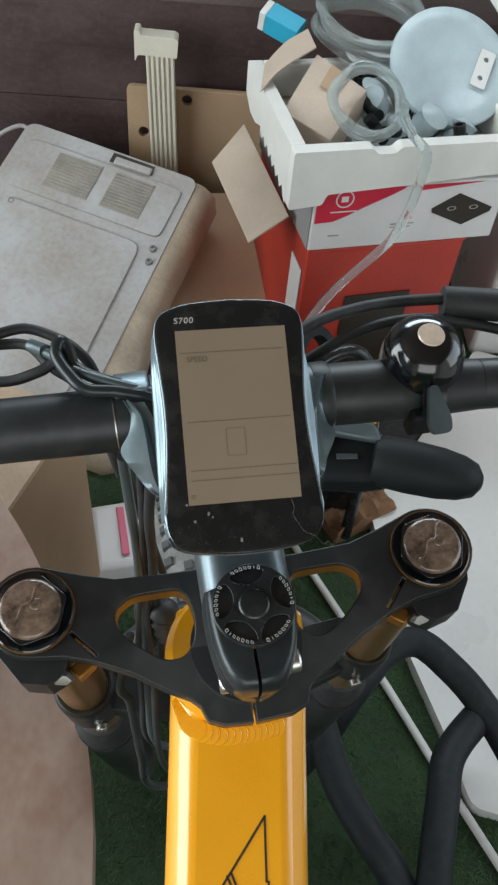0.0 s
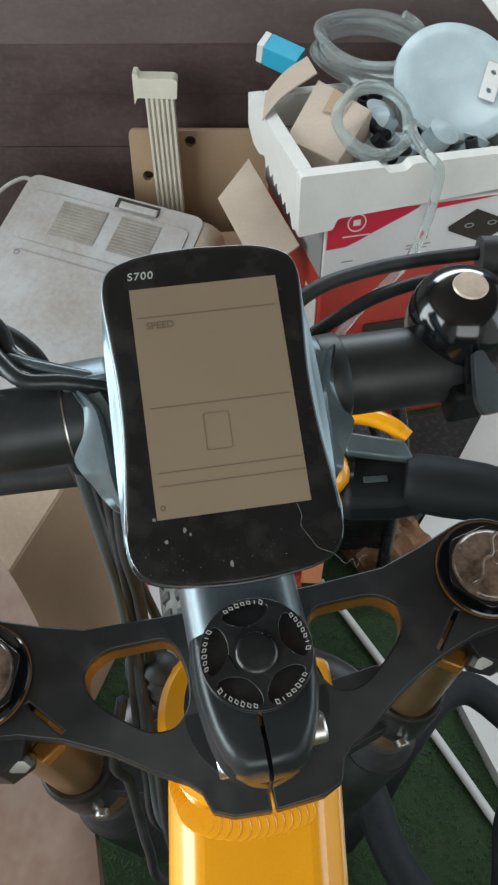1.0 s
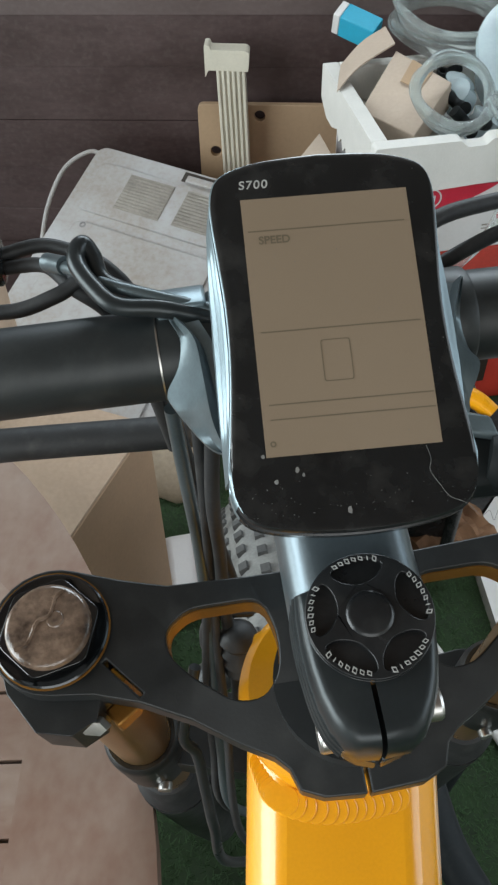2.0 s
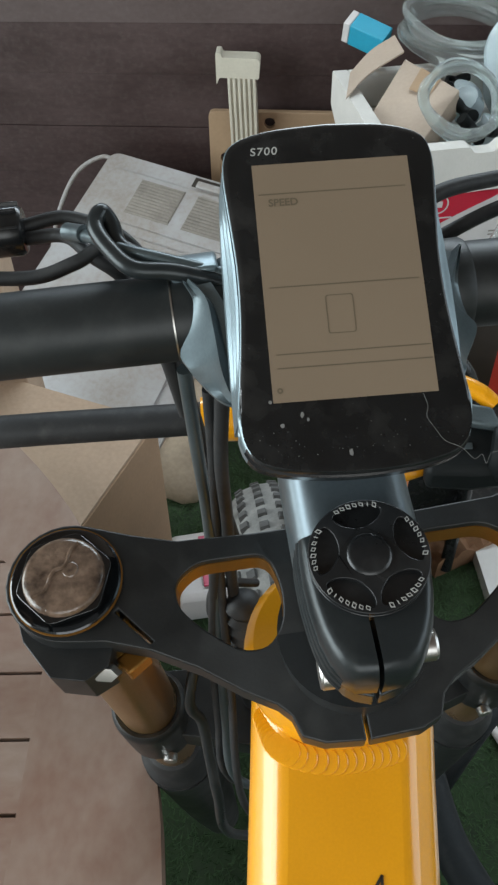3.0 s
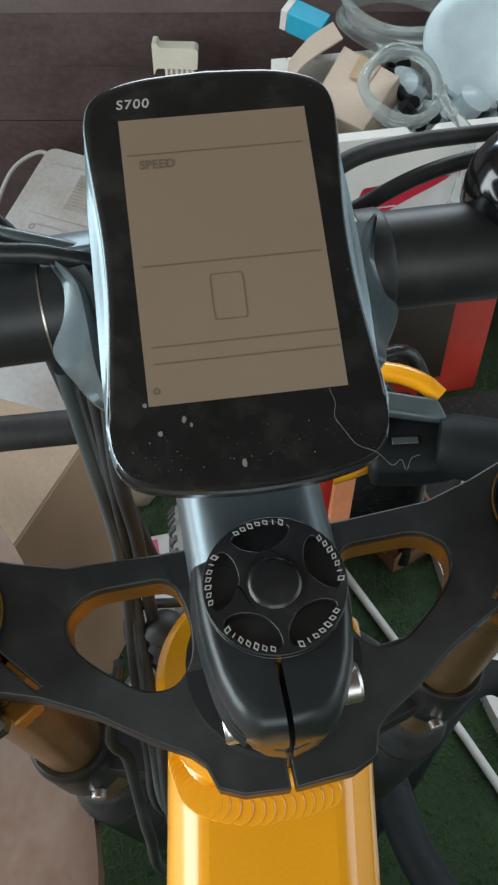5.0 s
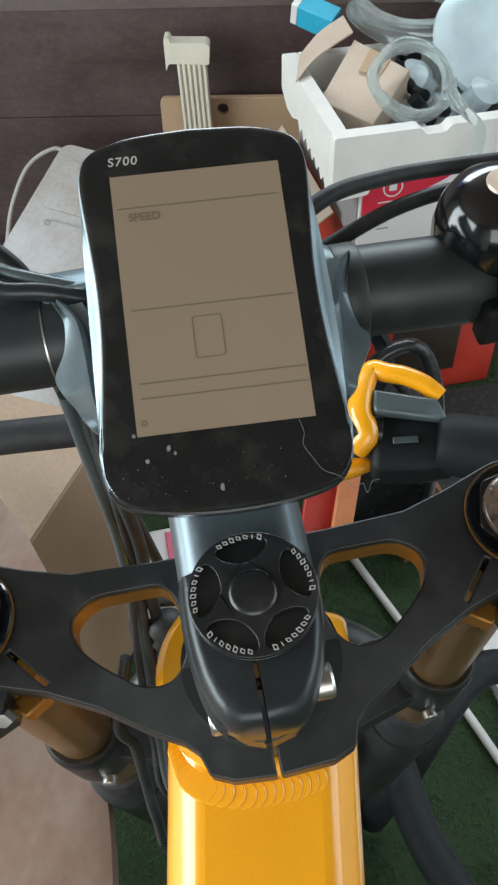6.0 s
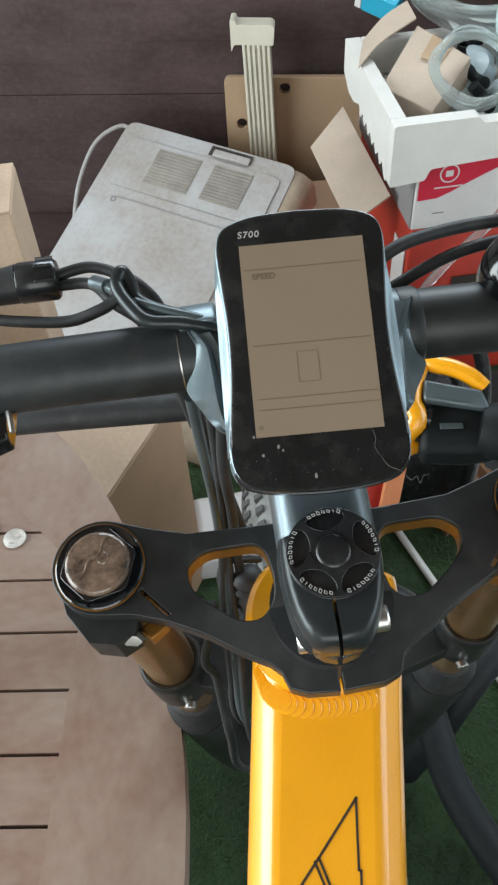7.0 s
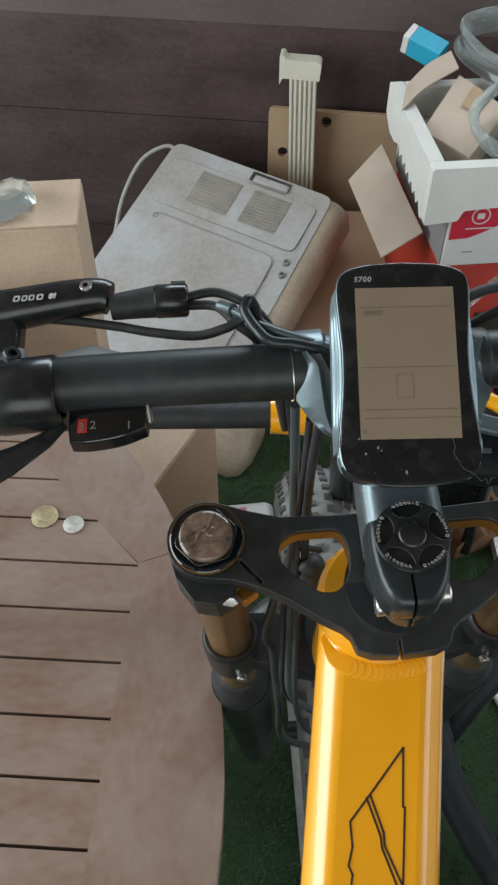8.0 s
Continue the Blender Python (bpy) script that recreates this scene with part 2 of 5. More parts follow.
def spline(pts, n=8):
    """A smooth line through the points."""
    p = [Vector(q) for q in pts]
    if len(p) < 3:
        return p
    p = [2 * p[0] - p[1]] + p + [2 * p[-1] - p[-2]]
    out = []
    for a, b, c, d in zip(p, p[1:], p[2:], p[3:]):
        for i in range(n):
            t = i / n
            out.append(0.5 * (2 * b + (c - a) * t + (2 * a - 5 * b + 4 * c - d) * t * t + (3 * b - a - 3 * c + d) * t ** 3))
    return out + [p[-2]]


def tube(pts, r, seg=10, n=8, bm=None, m=Matrix(), ribs=0.0):
    """A round tube along a smooth line; r is a radius or a pair, start and end."""
    bm = bm or bmesh.new()
    line = spline(pts, n)
    r0, r1 = (r, r) if isinstance(r, (int, float)) else r
    tan = [(line[min(i + 1, len(line) - 1)] - line[max(i - 1, 0)]).normalized() for i in range(len(line))]
    side = tan[0].orthogonal().normalized()
    rings = []
    for i, (p, t) in enumerate(zip(line, tan)):
        side = (side - t * side.dot(t)).normalized()
        other = t.cross(side)
        rr = (r0 + (r1 - r0) * i / max(1, len(line) - 1)) * (1 + (ribs if i % 2 else 0))
        rings.append([bm.verts.new(m @ (p + rr * (math.cos(a) * side + math.sin(a) * other))) for a in (2 * math.pi * k / seg for k in range(seg))])
    for a, b in zip(rings, rings[1:]):
        for k in range(seg):
            bm.faces.new((a[k], a[(k + 1) % seg], b[(k + 1) % seg], b[k]))
    bm.faces.new(rings[0][::-1])
    bm.faces.new(rings[-1])
    return bm


def prism(outline, z0, z1, holes=(), m=Matrix(), bm=None):
    """A flat plate with the given outline and holes."""
    bm = bm or bmesh.new()
    tmp = bmesh.new()
    for loop in (outline, *holes):
        vs = [tmp.verts.new((x, y, z0)) for x, y in loop]
        for a, b in zip(vs, vs[1:] + vs[:1]):
            tmp.edges.new((a, b))
    bmesh.ops.triangle_fill(tmp, edges=tmp.edges[:], use_beauty=True, use_dissolve=False)
    ext = bmesh.ops.extrude_face_region(tmp, geom=tmp.faces[:])
    for v in ext["geom"]:
        if isinstance(v, bmesh.types.BMVert):
            v.co.z = z1
    table = {v: bm.verts.new(m @ v.co) for v in tmp.verts}
    for fc in tmp.faces:
        bm.faces.new([table[v] for v in fc.verts])
    tmp.free()
    return bm


def rounded(pts, r=0.003, n=4):
    """Rounds the corners of a closed outline."""
    out = []
    for i, p in enumerate(pts):
        a, b, c = Vector(pts[i - 1]), Vector(p), Vector(pts[(i + 1) % len(pts)])
        d0, d1 = (a - b), (c - b)
        k = min(r, d0.length * 0.45, d1.length * 0.45)
        s, e = b + d0.normalized() * k, b + d1.normalized() * k
        for j in range(n + 1):
            t = j / n
            q = (1 - t) ** 2 * s + 2 * t * (1 - t) * b + t * t * e
            out.append((q.x, q.y))
    return out


def arc(cx, cy, r, a0, a1, n=12):
    return [(cx + r * math.cos(radians(a0 + (a1 - a0) * i / n)), cy + r * math.sin(radians(a0 + (a1 - a0) * i / n))) for i in range(n + 1)]


def loft(rings, m=Matrix(), bm=None, cap=True):
    """Joins rings of points, each of the same number, into a closed skin."""
    bm = bm or bmesh.new()
    vs = [[bm.verts.new(m @ Vector(p)) for p in rg] for rg in rings]
    n = len(vs[0])
    for a, b in zip(vs, vs[1:]):
        for i in range(n):
            bm.faces.new((a[i], a[(i + 1) % n], b[(i + 1) % n], b[i]))
    if cap:
        bm.faces.new(vs[0][::-1])
        bm.faces.new(vs[-1])
    return bm


def letters(text, size, thick=0.0002, shear=0.0, bold=0.0, spacing=1.0):
    """Mesh of a line of text in the built-in font, its left lower corner at 0, 0."""
    cu = bpy.data.curves.new("letters", "FONT")
    cu.body, cu.size, cu.extrude, cu.shear, cu.offset, cu.space_character = text, size, thick, shear, bold, spacing
    ob = new("letters", cu)
    bpy.context.view_layer.update()
    me = bpy.data.meshes.new_from_object(ob.evaluated_get(bpy.context.evaluated_depsgraph_get()))
    bm = bmesh.new()
    bm.from_mesh(me)
    bpy.data.objects.remove(ob)
    bpy.data.meshes.remove(me)
    return bm


def frame_of(x, y, z, at):
    m = Matrix((x, y, z)).transposed().to_4x4()
    m.translation = at
    return m


def along(a, b):
    """A pose at a whose z points to b."""
    a, b = Vector(a), Vector(b)
    return Matrix.Translation(a) @ (b - a).to_track_quat("Z", "Y").to_matrix().to_4x4()


# the bike's steering head: x along the bar, y ahead, z up the steering axis
S = Vector((-0.018, -0.230, 0.973)).normalized()
U = Vector((0.98, 0.19, 0.03))
U = (U - S * U.dot(S)).normalized()
HEAD = frame_of(U, S.cross(U), S, (0.0, 0.1653, 1.0866))
# the display: x across, y up the screen, z out of the glass
P_, Q_ = Vector((0.9898, 0.1411, 0.0190)).normalized(), Vector((-0.1292, 0.8341, 0.5363))
Q_ = (Q_ - P_ * Q_.dot(P_)).normalized()
DISP = frame_of(P_, Q_, P_.cross(Q_), (-0.0104, 0.2193, 1.1420))
# the frame's tube: x across, y up its length, z out of its top face
W_ = Vector((0.9997, 0.0210, 0.0095)).normalized()
D_ = Vector((-0.0230, 0.9113, 0.4111))
D_ = (D_ - W_ * D_.dot(W_)).normalized()
FRAME = frame_of(W_, D_, W_.cross(D_), (0.0149, 0.1209, 0.9542))

# ---- structure ----
bm = bmesh.new()
box(bm, -7, 7, -7, 8, -0.12, 0.0)
solo("ground", bm, M_GROUND, "dark green artificial turf laid over the floor", "ground", kind="structure")
# unseen ceiling, added dark to keep reflections on upward faces low
solo("ceiling", boxes((-2.5, 2.1, -2.7, 2.2, 2.5, 2.6)), M_CEIL, "plain dark brown ceiling, added out of view", "ceiling", kind="structure")
# dark board wall ahead, with a high window in it
wall = tagged(finish("wall_north", boxes((-2.5, 2.1, 2.03, 2.15, 0, 1.6), (-2.5, -1.05, 2.03, 2.15, 1.6, 2.5), (1.45, 2.1, 2.03, 2.15, 1.6, 2.5), (-1.05, 1.45, 2.03, 2.15, 2.45, 2.5)), M_WALL),
              "wall of dark stained horizontal boards", "wall", kind="structure")
solo("wall_west", boxes((-2.5, -2.35, -2.7, 2.03, 0, 0.4), (-2.5, -2.35, -2.7, -1.5, 0.4, 2.5), (-2.5, -2.35, 1.1, 2.03, 0.4, 2.5), (-2.5, -2.35, -1.5, 1.1, 2.4, 2.5)), M_PLASTER, "pale wall with a wide window", "wall", kind="structure")
solo("wall_east", boxes((2.0, 2.1, -2.7, -0.7, 0, 2.5), (2.0, 2.1, 1.3, 2.03, 0, 2.5), (2.0, 2.1, -0.7, 1.3, 0, 0.85), (2.0, 2.1, -0.7, 1.3, 2.25, 2.5)), M_PLASTER, "plain pale wall with a window", "wall", kind="structure")
solo("wall_south", boxes((-2.35, -1.0, -2.7, -2.55, 0, 2.5), (1.4, 2.0, -2.7, -2.55, 0, 2.5), (-1.0, 1.4, -2.7, -2.55, 2.45, 2.5)), M_PLASTER, "plain pale wall with a wide doorway", "wall", kind="structure")

# strip added over the turf to darken the floor by the wall
solo("deck", boxes((-2.35, -0.02, 1.30, 2.0, 0.0005, 0.02)), M_WALL, "dark brown strip along the foot of the wall", "floor", bevel=0.003, kind="structure")

# ---- bicycle ----
bike = thing("bicycle", "orange-yellow electric bicycle with black handlebar and bronze fork", "bicycle", (0.0, 0.3, 0.0))

# handlebar
bm = tube([(-0.30, 0.086, 0.004), (-0.235, 0.0925, 0.003), (-0.17, 0.0955, 0.002), (-0.11, 0.0950, 0.0015), (-0.05, 0.0935, 0.001), (0.0, 0.0935, -0.001)], (0.0140, 0.0148), 32, 8, m=Matrix())
tube([(0.0, 0.0935, -0.001), (0.05, 0.0935, -0.002), (0.085, 0.0915, -0.002)], 0.0148, 32, 8, bm=bm)
tube([(0.085, 0.0915, -0.002), (0.105, 0.0900, -0.002), (0.125, 0.0882, -0.001)], (0.0148, 0.0122), 32, 8, bm=bm)
tube([(0.125, 0.0882, -0.001), (0.16, 0.0845, 0.0), (0.235, 0.075, 0.002), (0.30, 0.066, 0.004)], (0.0122, 0.0114), 32, 8, bm=bm)
part("handlebar", bm, M_BAR, bike, "matte black tubular handlebar", HEAD)

# stem with its slit clamp
slit, w = -0.0028, 0.0007
out = [(-0.0120, 0.0125), (-0.0190, 0.0105), (-0.0196, 0.004), (-0.0196, -0.004), (-0.0189, -0.012), (-0.0176, -0.020), (-0.0156, -0.0260), (-0.0130, -0.0305), (-0.0095, -0.0330), (slit - w, -0.0335), (slit - w, -0.0165), (slit + w, -0.0165),
       (slit + w, -0.0335), (0.0050, -0.0330), (0.0088, -0.0305), (0.0120, -0.0260), (0.0148, -0.0200), (0.0170, -0.012), (0.0183, -0.004), (0.0187, 0.004), (0.0180, 0.0105), (0.0115, 0.0125)]


def shrunk(k):
    """The clamp's outline drawn in round its slit."""
    return [(x * k, y * k) if abs(x - slit) > 0.002 else (x, y * k if y < -0.03 else y) for x, y in out]


layers = [(0.95, -0.0225), (0.98, -0.0212), (1.0, -0.0185), (1.0, -0.0130), (0.985, -0.0090), (0.955, -0.0062), (0.915, -0.0044), (0.865, -0.0034), (0.80, -0.0031)]
stem = part("stem", loft([[(x, y, z) for x, y in shrunk(k)] for k, z in layers]), M_STEM, bike, "satin black stem with a slit clamp", HEAD, angle=50)
out2 = [(x * 0.90, y * 0.95 - 0.0005) if abs(x - slit) > 0.002 else (x, y) for x, y in out]
part("clamp_lip", prism(out2, -0.0335, -0.0232), M_STEM, stem, "", HEAD, bevel=0.002)
for c, gap in ((-0.0080, -0.0004), (-0.0120, 0.0), (-0.0160, 0.0003)):
    line = [(-0.0184, 0.010), (-0.0193, 0.004), (-0.0193, -0.004), (-0.0186, -0.012), (-0.0173, -0.0200), (-0.0152, -0.0262), (-0.0125, -0.0300)]
    part("side_ridge", tube([(x - gap, y, c - 0.10 * (0.02 - y)) for x, y in line], 0.0013, 8, 6), M_STEM, stem, "", HEAD)
part("steerer_spacer", ring(0.012, 0.0175, -0.056, -0.0337, m=Matrix()), M_STEM, stem, "", HEAD)
# same forging as the clamp, coloured paler for the sheen on it
part("extension", loft([[(x - 0.0006, y, z) for x, z in rounded([(-hw, zb), (hw, zb), (hw, zt), (-hw, zt)], 0.0135, 7)] for y, hw, zt, zb in ((0.000, 0.0194, -0.0034, -0.040), (0.010, 0.0194, -0.0033, -0.042), (0.022, 0.0194, -0.0030, -0.042), (0.040, 0.0194, -0.0015, -0.040), (0.062, 0.0196, 0.003, -0.034), (0.092, 0.0198, 0.008, -0.024))]), M_STEM_SHEEN, stem, "", HEAD)
part("faceplate", lathe([(0.0160, -0.024), (0.0205, -0.024), (0.0215, -0.022), (0.0215, 0.022), (0.0205, 0.024), (0.0160, 0.024), (0.0160, -0.024)], 40, Matrix.Translation((0, 0.0946, -0.001)) @ pose(0, 0, 0, 0, 90, 0)), M_STEM, stem, "", HEAD)
for sx, y, c in ((-1, -0.0236, -0.0275), (1, -0.0200, -0.0265)):
    bm = lathe([(0, 0), (0.0046, 0), (0.0050, 0.0005), (0.0050, 0.0062), (0.0045, 0.0070), (0.0023, 0.0070), (0.0023, 0.0045), (0, 0.0045)], 20, along((sx * 0.0108, y, c), (sx * 0.03, y, c)))
    part("clamp_bolt", bm, M_STEEL, stem, "bright steel clamp bolt", HEAD, angle=30)

# top cap: a disc, a pierced star plate, a button and five printed arcs
cap = part("top_cap", disc(0.0172, -0.0060, -0.0019, m=Matrix()), M_PLASTIC, stem, "black round top cap with five scooped pockets", HEAD)
PITS = (94, 14, -58, -124, 166)
holes = []
for a in PITS:
    sect = [(r * math.cos(radians(a + d)), r * math.sin(radians(a + d))) for r, d in ((0.0154, -30), (0.0158, -14), (0.0159, 0), (0.0158, 14), (0.0154, 30), (0.0118, 28.5), (0.0092, 15), (0.0084, 0), (0.0092, -15), (0.0118, -28.5))]
    holes.append(rounded(sect, 0.0016, 3))
part("star_plate", prism(arc(0, 0, 0.0172, 0, 354, 59), -0.0020, 0.0, holes), M_PLASTIC, stem, "", HEAD, bevel=0.0008, seg=3)
part("cap_button", lathe([(0, 0.0), (0.0064, 0.0), (0.0064, 0.0003), (0.0058, 0.0010), (0.0050, 0.0012), (0, 0.0009)], 40), M_PLASTIC, stem, "", HEAD)
for a in PITS:
    for i in range(7):
        d, hh, ww = -21.0 + i * 7.0, 0.00078 if i in (0, 4) else 0.00058, 0.00060 if i != 1 else 0.00016
        out = [(-hh - 0.0002, -ww), (-hh + 0.0002, ww), (hh + 0.0002, ww), (hh - 0.0002, -ww)]
        hole = [[(0.56 * x, 0.60 * y) for x, y in out]] if i != 1 else []
        part("printed_mark", prism(out, 0.00005, 0.00012, hole), M_PRINT, stem, "", HEAD @ pose(0, 0, 0, 0, 0, a + d) @ Matrix.Translation((0.01565, 0, 0.0)))

# fork crown
CX, CY, CR = 0.0980, 0.0285, 0.0218
right = [(0.030, 0.0368), (0.058, 0.0380), (0.074, 0.0428)] + arc(CX, CY, CR, 112, -82, 16) + [(0.0860, 0.0050), (0.0720, 0.0002), (0.0560, -0.0085), (0.0420, -0.0185), (0.0315, -0.0245), (0.0270, -0.0290), (0.0245, -0.0365), (0.0170, -0.0398)]
cs = -0.0022
out = right + [(cs + w, -0.0408), (cs + w, -0.022), (cs - w, -0.022), (cs - w, -0.0408)] + [(-x, y) for x, y in right[::-1]]
hole = rounded([(0.0265, 0.0285), (0.0520, 0.0285), (0.0605, 0.0225), (0.0605, 0.0140), (0.0540, 0.0060), (0.0410, -0.0045), (0.0310, -0.0050), (0.0245, 0.0030), (0.0230, 0.0150)], 0.006, 4)
hole_l = [(-x, y) for x, y in hole]
slits = [[(sg * x, y) for x, y in ((0.0822, 0.0150), (0.0808, 0.0160), (0.0700, 0.0030), (0.0714, 0.0020))] for sg in (1, -1)]


def drooped(bm):
    """The crown's middle lies lower than its clamps."""
    for v in bm.verts:
        d = 0.40 * max(0.0, 0.027 - v.co.y)
        d = d if d < 0.016 else 0.016 + 0.010 * math.tanh((d - 0.016) / 0.010)
        d *= 1.0 - 0.55 * min(1.0, max(0.0, (abs(v.co.x) - 0.060) / 0.020))
        v.co += Vector((0.05 * d, 0.24 * d, -d))
    return bm


crown = part("fork_crown", drooped(prism(out, -0.0660, -0.0550, [hole, hole_l] + slits)), M_CROWN, bike, "matte black forged double crown", HEAD, bevel=0.0018, seg=3)
for sgn, loop in ((1, hole), (-1, hole_l)):
    inner = [(x + (0.042 * sgn - x) * 0.012, y + (0.012 - y) * 0.02) for x, y in loop]
    part("opening_lining", drooped(prism(loop, -0.0668, -0.0578, [inner])), M_LINING, crown, "gold inner face of the opening", HEAD)
for sgn in (-1, 1):
    # pinch clamp with its lug, slit and bolt
    lug = arc(0, 0, CR, 200, -40, 24) + [(0.0140, -0.0200), (0.0115, -0.0290), (0.0030, -0.0330), (-0.0090, -0.0300), (-0.0185, -0.0160)]
    lug = [(sgn * -x if sgn > 0 else x, y) for x, y in lug]
    mm = HEAD @ Matrix.Translation((sgn * CX, CY, 0))
    part("pinch_clamp", prism(lug, -0.0880, -0.0662), M_CROWN, crown, "", mm, bevel=0.002, seg=3)
    bolt = Vector((-sgn * 0.0098, -0.0290, -0.0706))
    part("pinch_bolt", lathe([(0, 0), (0.0046, 0), (0.0048, 0.0006), (0.0040, 0.0030), (0, 0.0032)], 6, along(bolt, bolt + Vector((sgn * 0.004, -0.018, 0.016))) @ Matrix.Diagonal((1.25, 0.75, 1, 1))), M_STEEL, crown, "bright steel pinch bolt", mm, angle=20)
    part("pinch_bolt_collar", boxes((-0.0050, 0.0050, -0.0016, 0.006, -0.0050, 0.0040)), M_LINING, crown, "gold bolt collar", mm @ Matrix.Translation((-sgn * 0.0205, -0.0270, -0.0765)) @ pose(0, 0, 0, 0, 0, -sgn * 35), bevel=0.001)
    # cap on the stanchion
    knob = part("fork_cap", lathe([(0, -0.0560), (0.0196, -0.0560), (0.0196, -0.0540), (0.0190, -0.0535), (0.0184, -0.0538), (0.0165, -0.0545), (0.0, -0.0545)], 48), M_GLOSS, bike, "fork top cap with smoky brown knob", mm)
    part("gold_ring", ring(0.0194, 0.0201, -0.0552, -0.0543, 48), M_LINING, knob, "thin gold ring", mm)
    hexa = [(0.0176 * math.cos(radians(60 * i + 12)), 0.0176 * math.sin(radians(60 * i + 12))) for i in range(6)]
    part("hex_collar", prism(rounded(hexa, 0.0025, 3), -0.0544, -0.0512), M_GLOSS, knob, "", mm, bevel=0.0012)
    part("clear_dome", lathe([(0.0146, -0.0513), (0.0144, -0.0500), (0.0136, -0.0489), (0.0118, -0.0484), (0.0060, -0.0483), (0, -0.0483)], 40), M_CAP, knob, "smoky brown plastic dome", mm)
    wave = [(-0.0105, -0.0070, -0.0484), (-0.0060, -0.0052, -0.0482), (-0.0030, 0.0012, -0.0481), (0.0012, 0.0030, -0.0481), (0.0034, 0.0090, -0.0482), (0.0060, 0.0110, -0.0484)]
    part("moulded_ridge", tube(wave, 0.0008, 8, 6), M_CAP, knob, "", mm)
    part("moulded_boss", disc(0.0030, -0.0490, -0.0479, m=pose(0.003, 0.0012, 0), seg=20), M_CAP, knob, "", mm)
    # stanchion and lower leg
    leg = part("stanchion", disc(0.0160, -0.500, -0.056, 0.001, 32), M_GOLD, bike, "bronze anodised stanchion tube", mm)
    part("wiper_seal", lathe([(0.0160, -0.345), (0.0185, -0.346), (0.0215, -0.352), (0.0215, -0.365), (0.0250, -0.370), (0.0250, -0.39), (0.0160, -0.39)], 32), M_RUBBER, leg, "black wiper seal", mm)
    part("lower_leg", lathe([(0, -0.80), (0.014, -0.80), (0.020, -0.76), (0.0245, -0.60), (0.0260, -0.385), (0, -0.385)], 32), M_CROWN, leg, "matte black lower leg", mm)
for sgn in (-1, 1):
    part("lower_clamp", lathe([(0.0162, -0.292), (0.0200, -0.292), (0.0210, -0.288), (0.0210, -0.246), (0.0204, -0.241), (0.0185, -0.239), (0.0162, -0.240), (0.0162, -0.292)], 36), M_CROWN, bike, "black lower fork clamp", HEAD @ Matrix.Translation((sgn * CX, CY, 0)))
    part("lower_bolt", disc(0.0040, 0, 0.005, m=along((sgn * (CX - 0.006), CY - 0.0200, -0.280), (sgn * (CX - 0.002), CY - 0.045, -0.278)), seg=16), M_STEEL, bike, "bright steel bolt", HEAD)
part("fork_arch", tube([(-CX, CY + 0.012, -0.420), (-0.085, CY + 0.040, -0.375), (-0.045, CY + 0.060, -0.350), (0.0, CY + 0.066, -0.345), (0.045, CY + 0.060, -0.350), (0.085, CY + 0.040, -0.375), (CX, CY + 0.012, -0.420)], 0.0130, 16, 6), M_CROWN, bike, "matte black arch between the lower legs", HEAD)
lower = rounded([(-0.108, 0.032), (-0.095, 0.052), (-0.03, 0.046), (0.03, 0.046), (0.095, 0.052), (0.108, 0.032), (0.090, 0.016), (0.035, 0.000), (-0.035, 0.000), (-0.090, 0.016)], 0.012, 5)
part("lower_crown", prism(lower, -0.290, -0.262), M_CROWN, bike, "black lower crown", HEAD, bevel=0.003)

# frame: faceted tube, head tube, welds, printed outline mark
sec = [(-0.0245, 0.0), (0.0245, 0.0), (0.0330, -0.0075), (0.0362, -0.0150), (0.0362, -0.046), (0.026, -0.060), (-0.026, -0.060), (-0.0362, -0.046), (-0.0362, -0.0150), (-0.0330, -0.0075)]
rings = []
for y, k, dz in ((-0.62, 0.95, 0.0), (-0.3, 1.0, 0.0), (-0.05, 1.0, 0.0), (0.030, 0.995, 0.0), (0.046, 1.0, 0.0), (0.058, 1.0, 0.001), (0.072, 1.0, 0.001), (0.088, 0.99, 0.0), (0.103, 0.95, -0.003)):
    rings.append([(-0.0128 + x * k, y, z * (1 if k > 0.9 else 0.95) + dz) for x, z in sec])
tube_ob = part("frame_tube", loft(rings), M_YELLOW, bike, "orange-yellow faceted frame tube", FRAME, bevel=0.0035, seg=3)
part("head_tube", lathe([(0.020, -0.220), (0.0335, -0.220), (0.036, -0.212), (0.0345, -0.195), (0.0340, -0.14), (0.0355, -0.118), (0.0362, -0.108), (0.0350, -0.098), (0.0315, -0.0925), (0.020, -0.0915)], 48, Matrix.Translation((-0.0045, 0.004, 0))), M_YELLOW, bike, "orange-yellow head tube", HEAD)
part("headset", ring(0.013, 0.0270, -0.0920, -0.0662, 40), M_CROWN, bike, "", HEAD)
bm = bmesh.new()
seam = spline([(-0.0430, 0.0500, -0.006), (-0.0405, 0.0440, -0.003), (-0.0378, 0.0400, -0.001), (-0.0310, 0.0366, 0.0), (-0.0195, 0.0350, 0.0), (-0.0095, 0.0360, 0.0), (0.0, 0.0380, 0.0), (0.009, 0.0410, 0.0)], 3)
for i, (a, b) in enumerate(zip(seam, seam[1:])):
    turn = math.degrees(math.atan2(b.y - a.y, b.x - a.x))
    lathe([(0, -0.0012), (0.0048, -0.0008), (0.0052, 0.0), (0.0048, 0.0005), (0, 0.0008)], 24, Matrix.Translation(a + Vector((0, 0.003, 0))) @ pose(0, 0, 0, 0, -11, turn) @ Matrix.Diagonal((0.9, 1.0, 1, 1)), bm)
part("weld_bead", bm, M_YELLOW, tube_ob, "rippled weld under orange-yellow paint", FRAME)


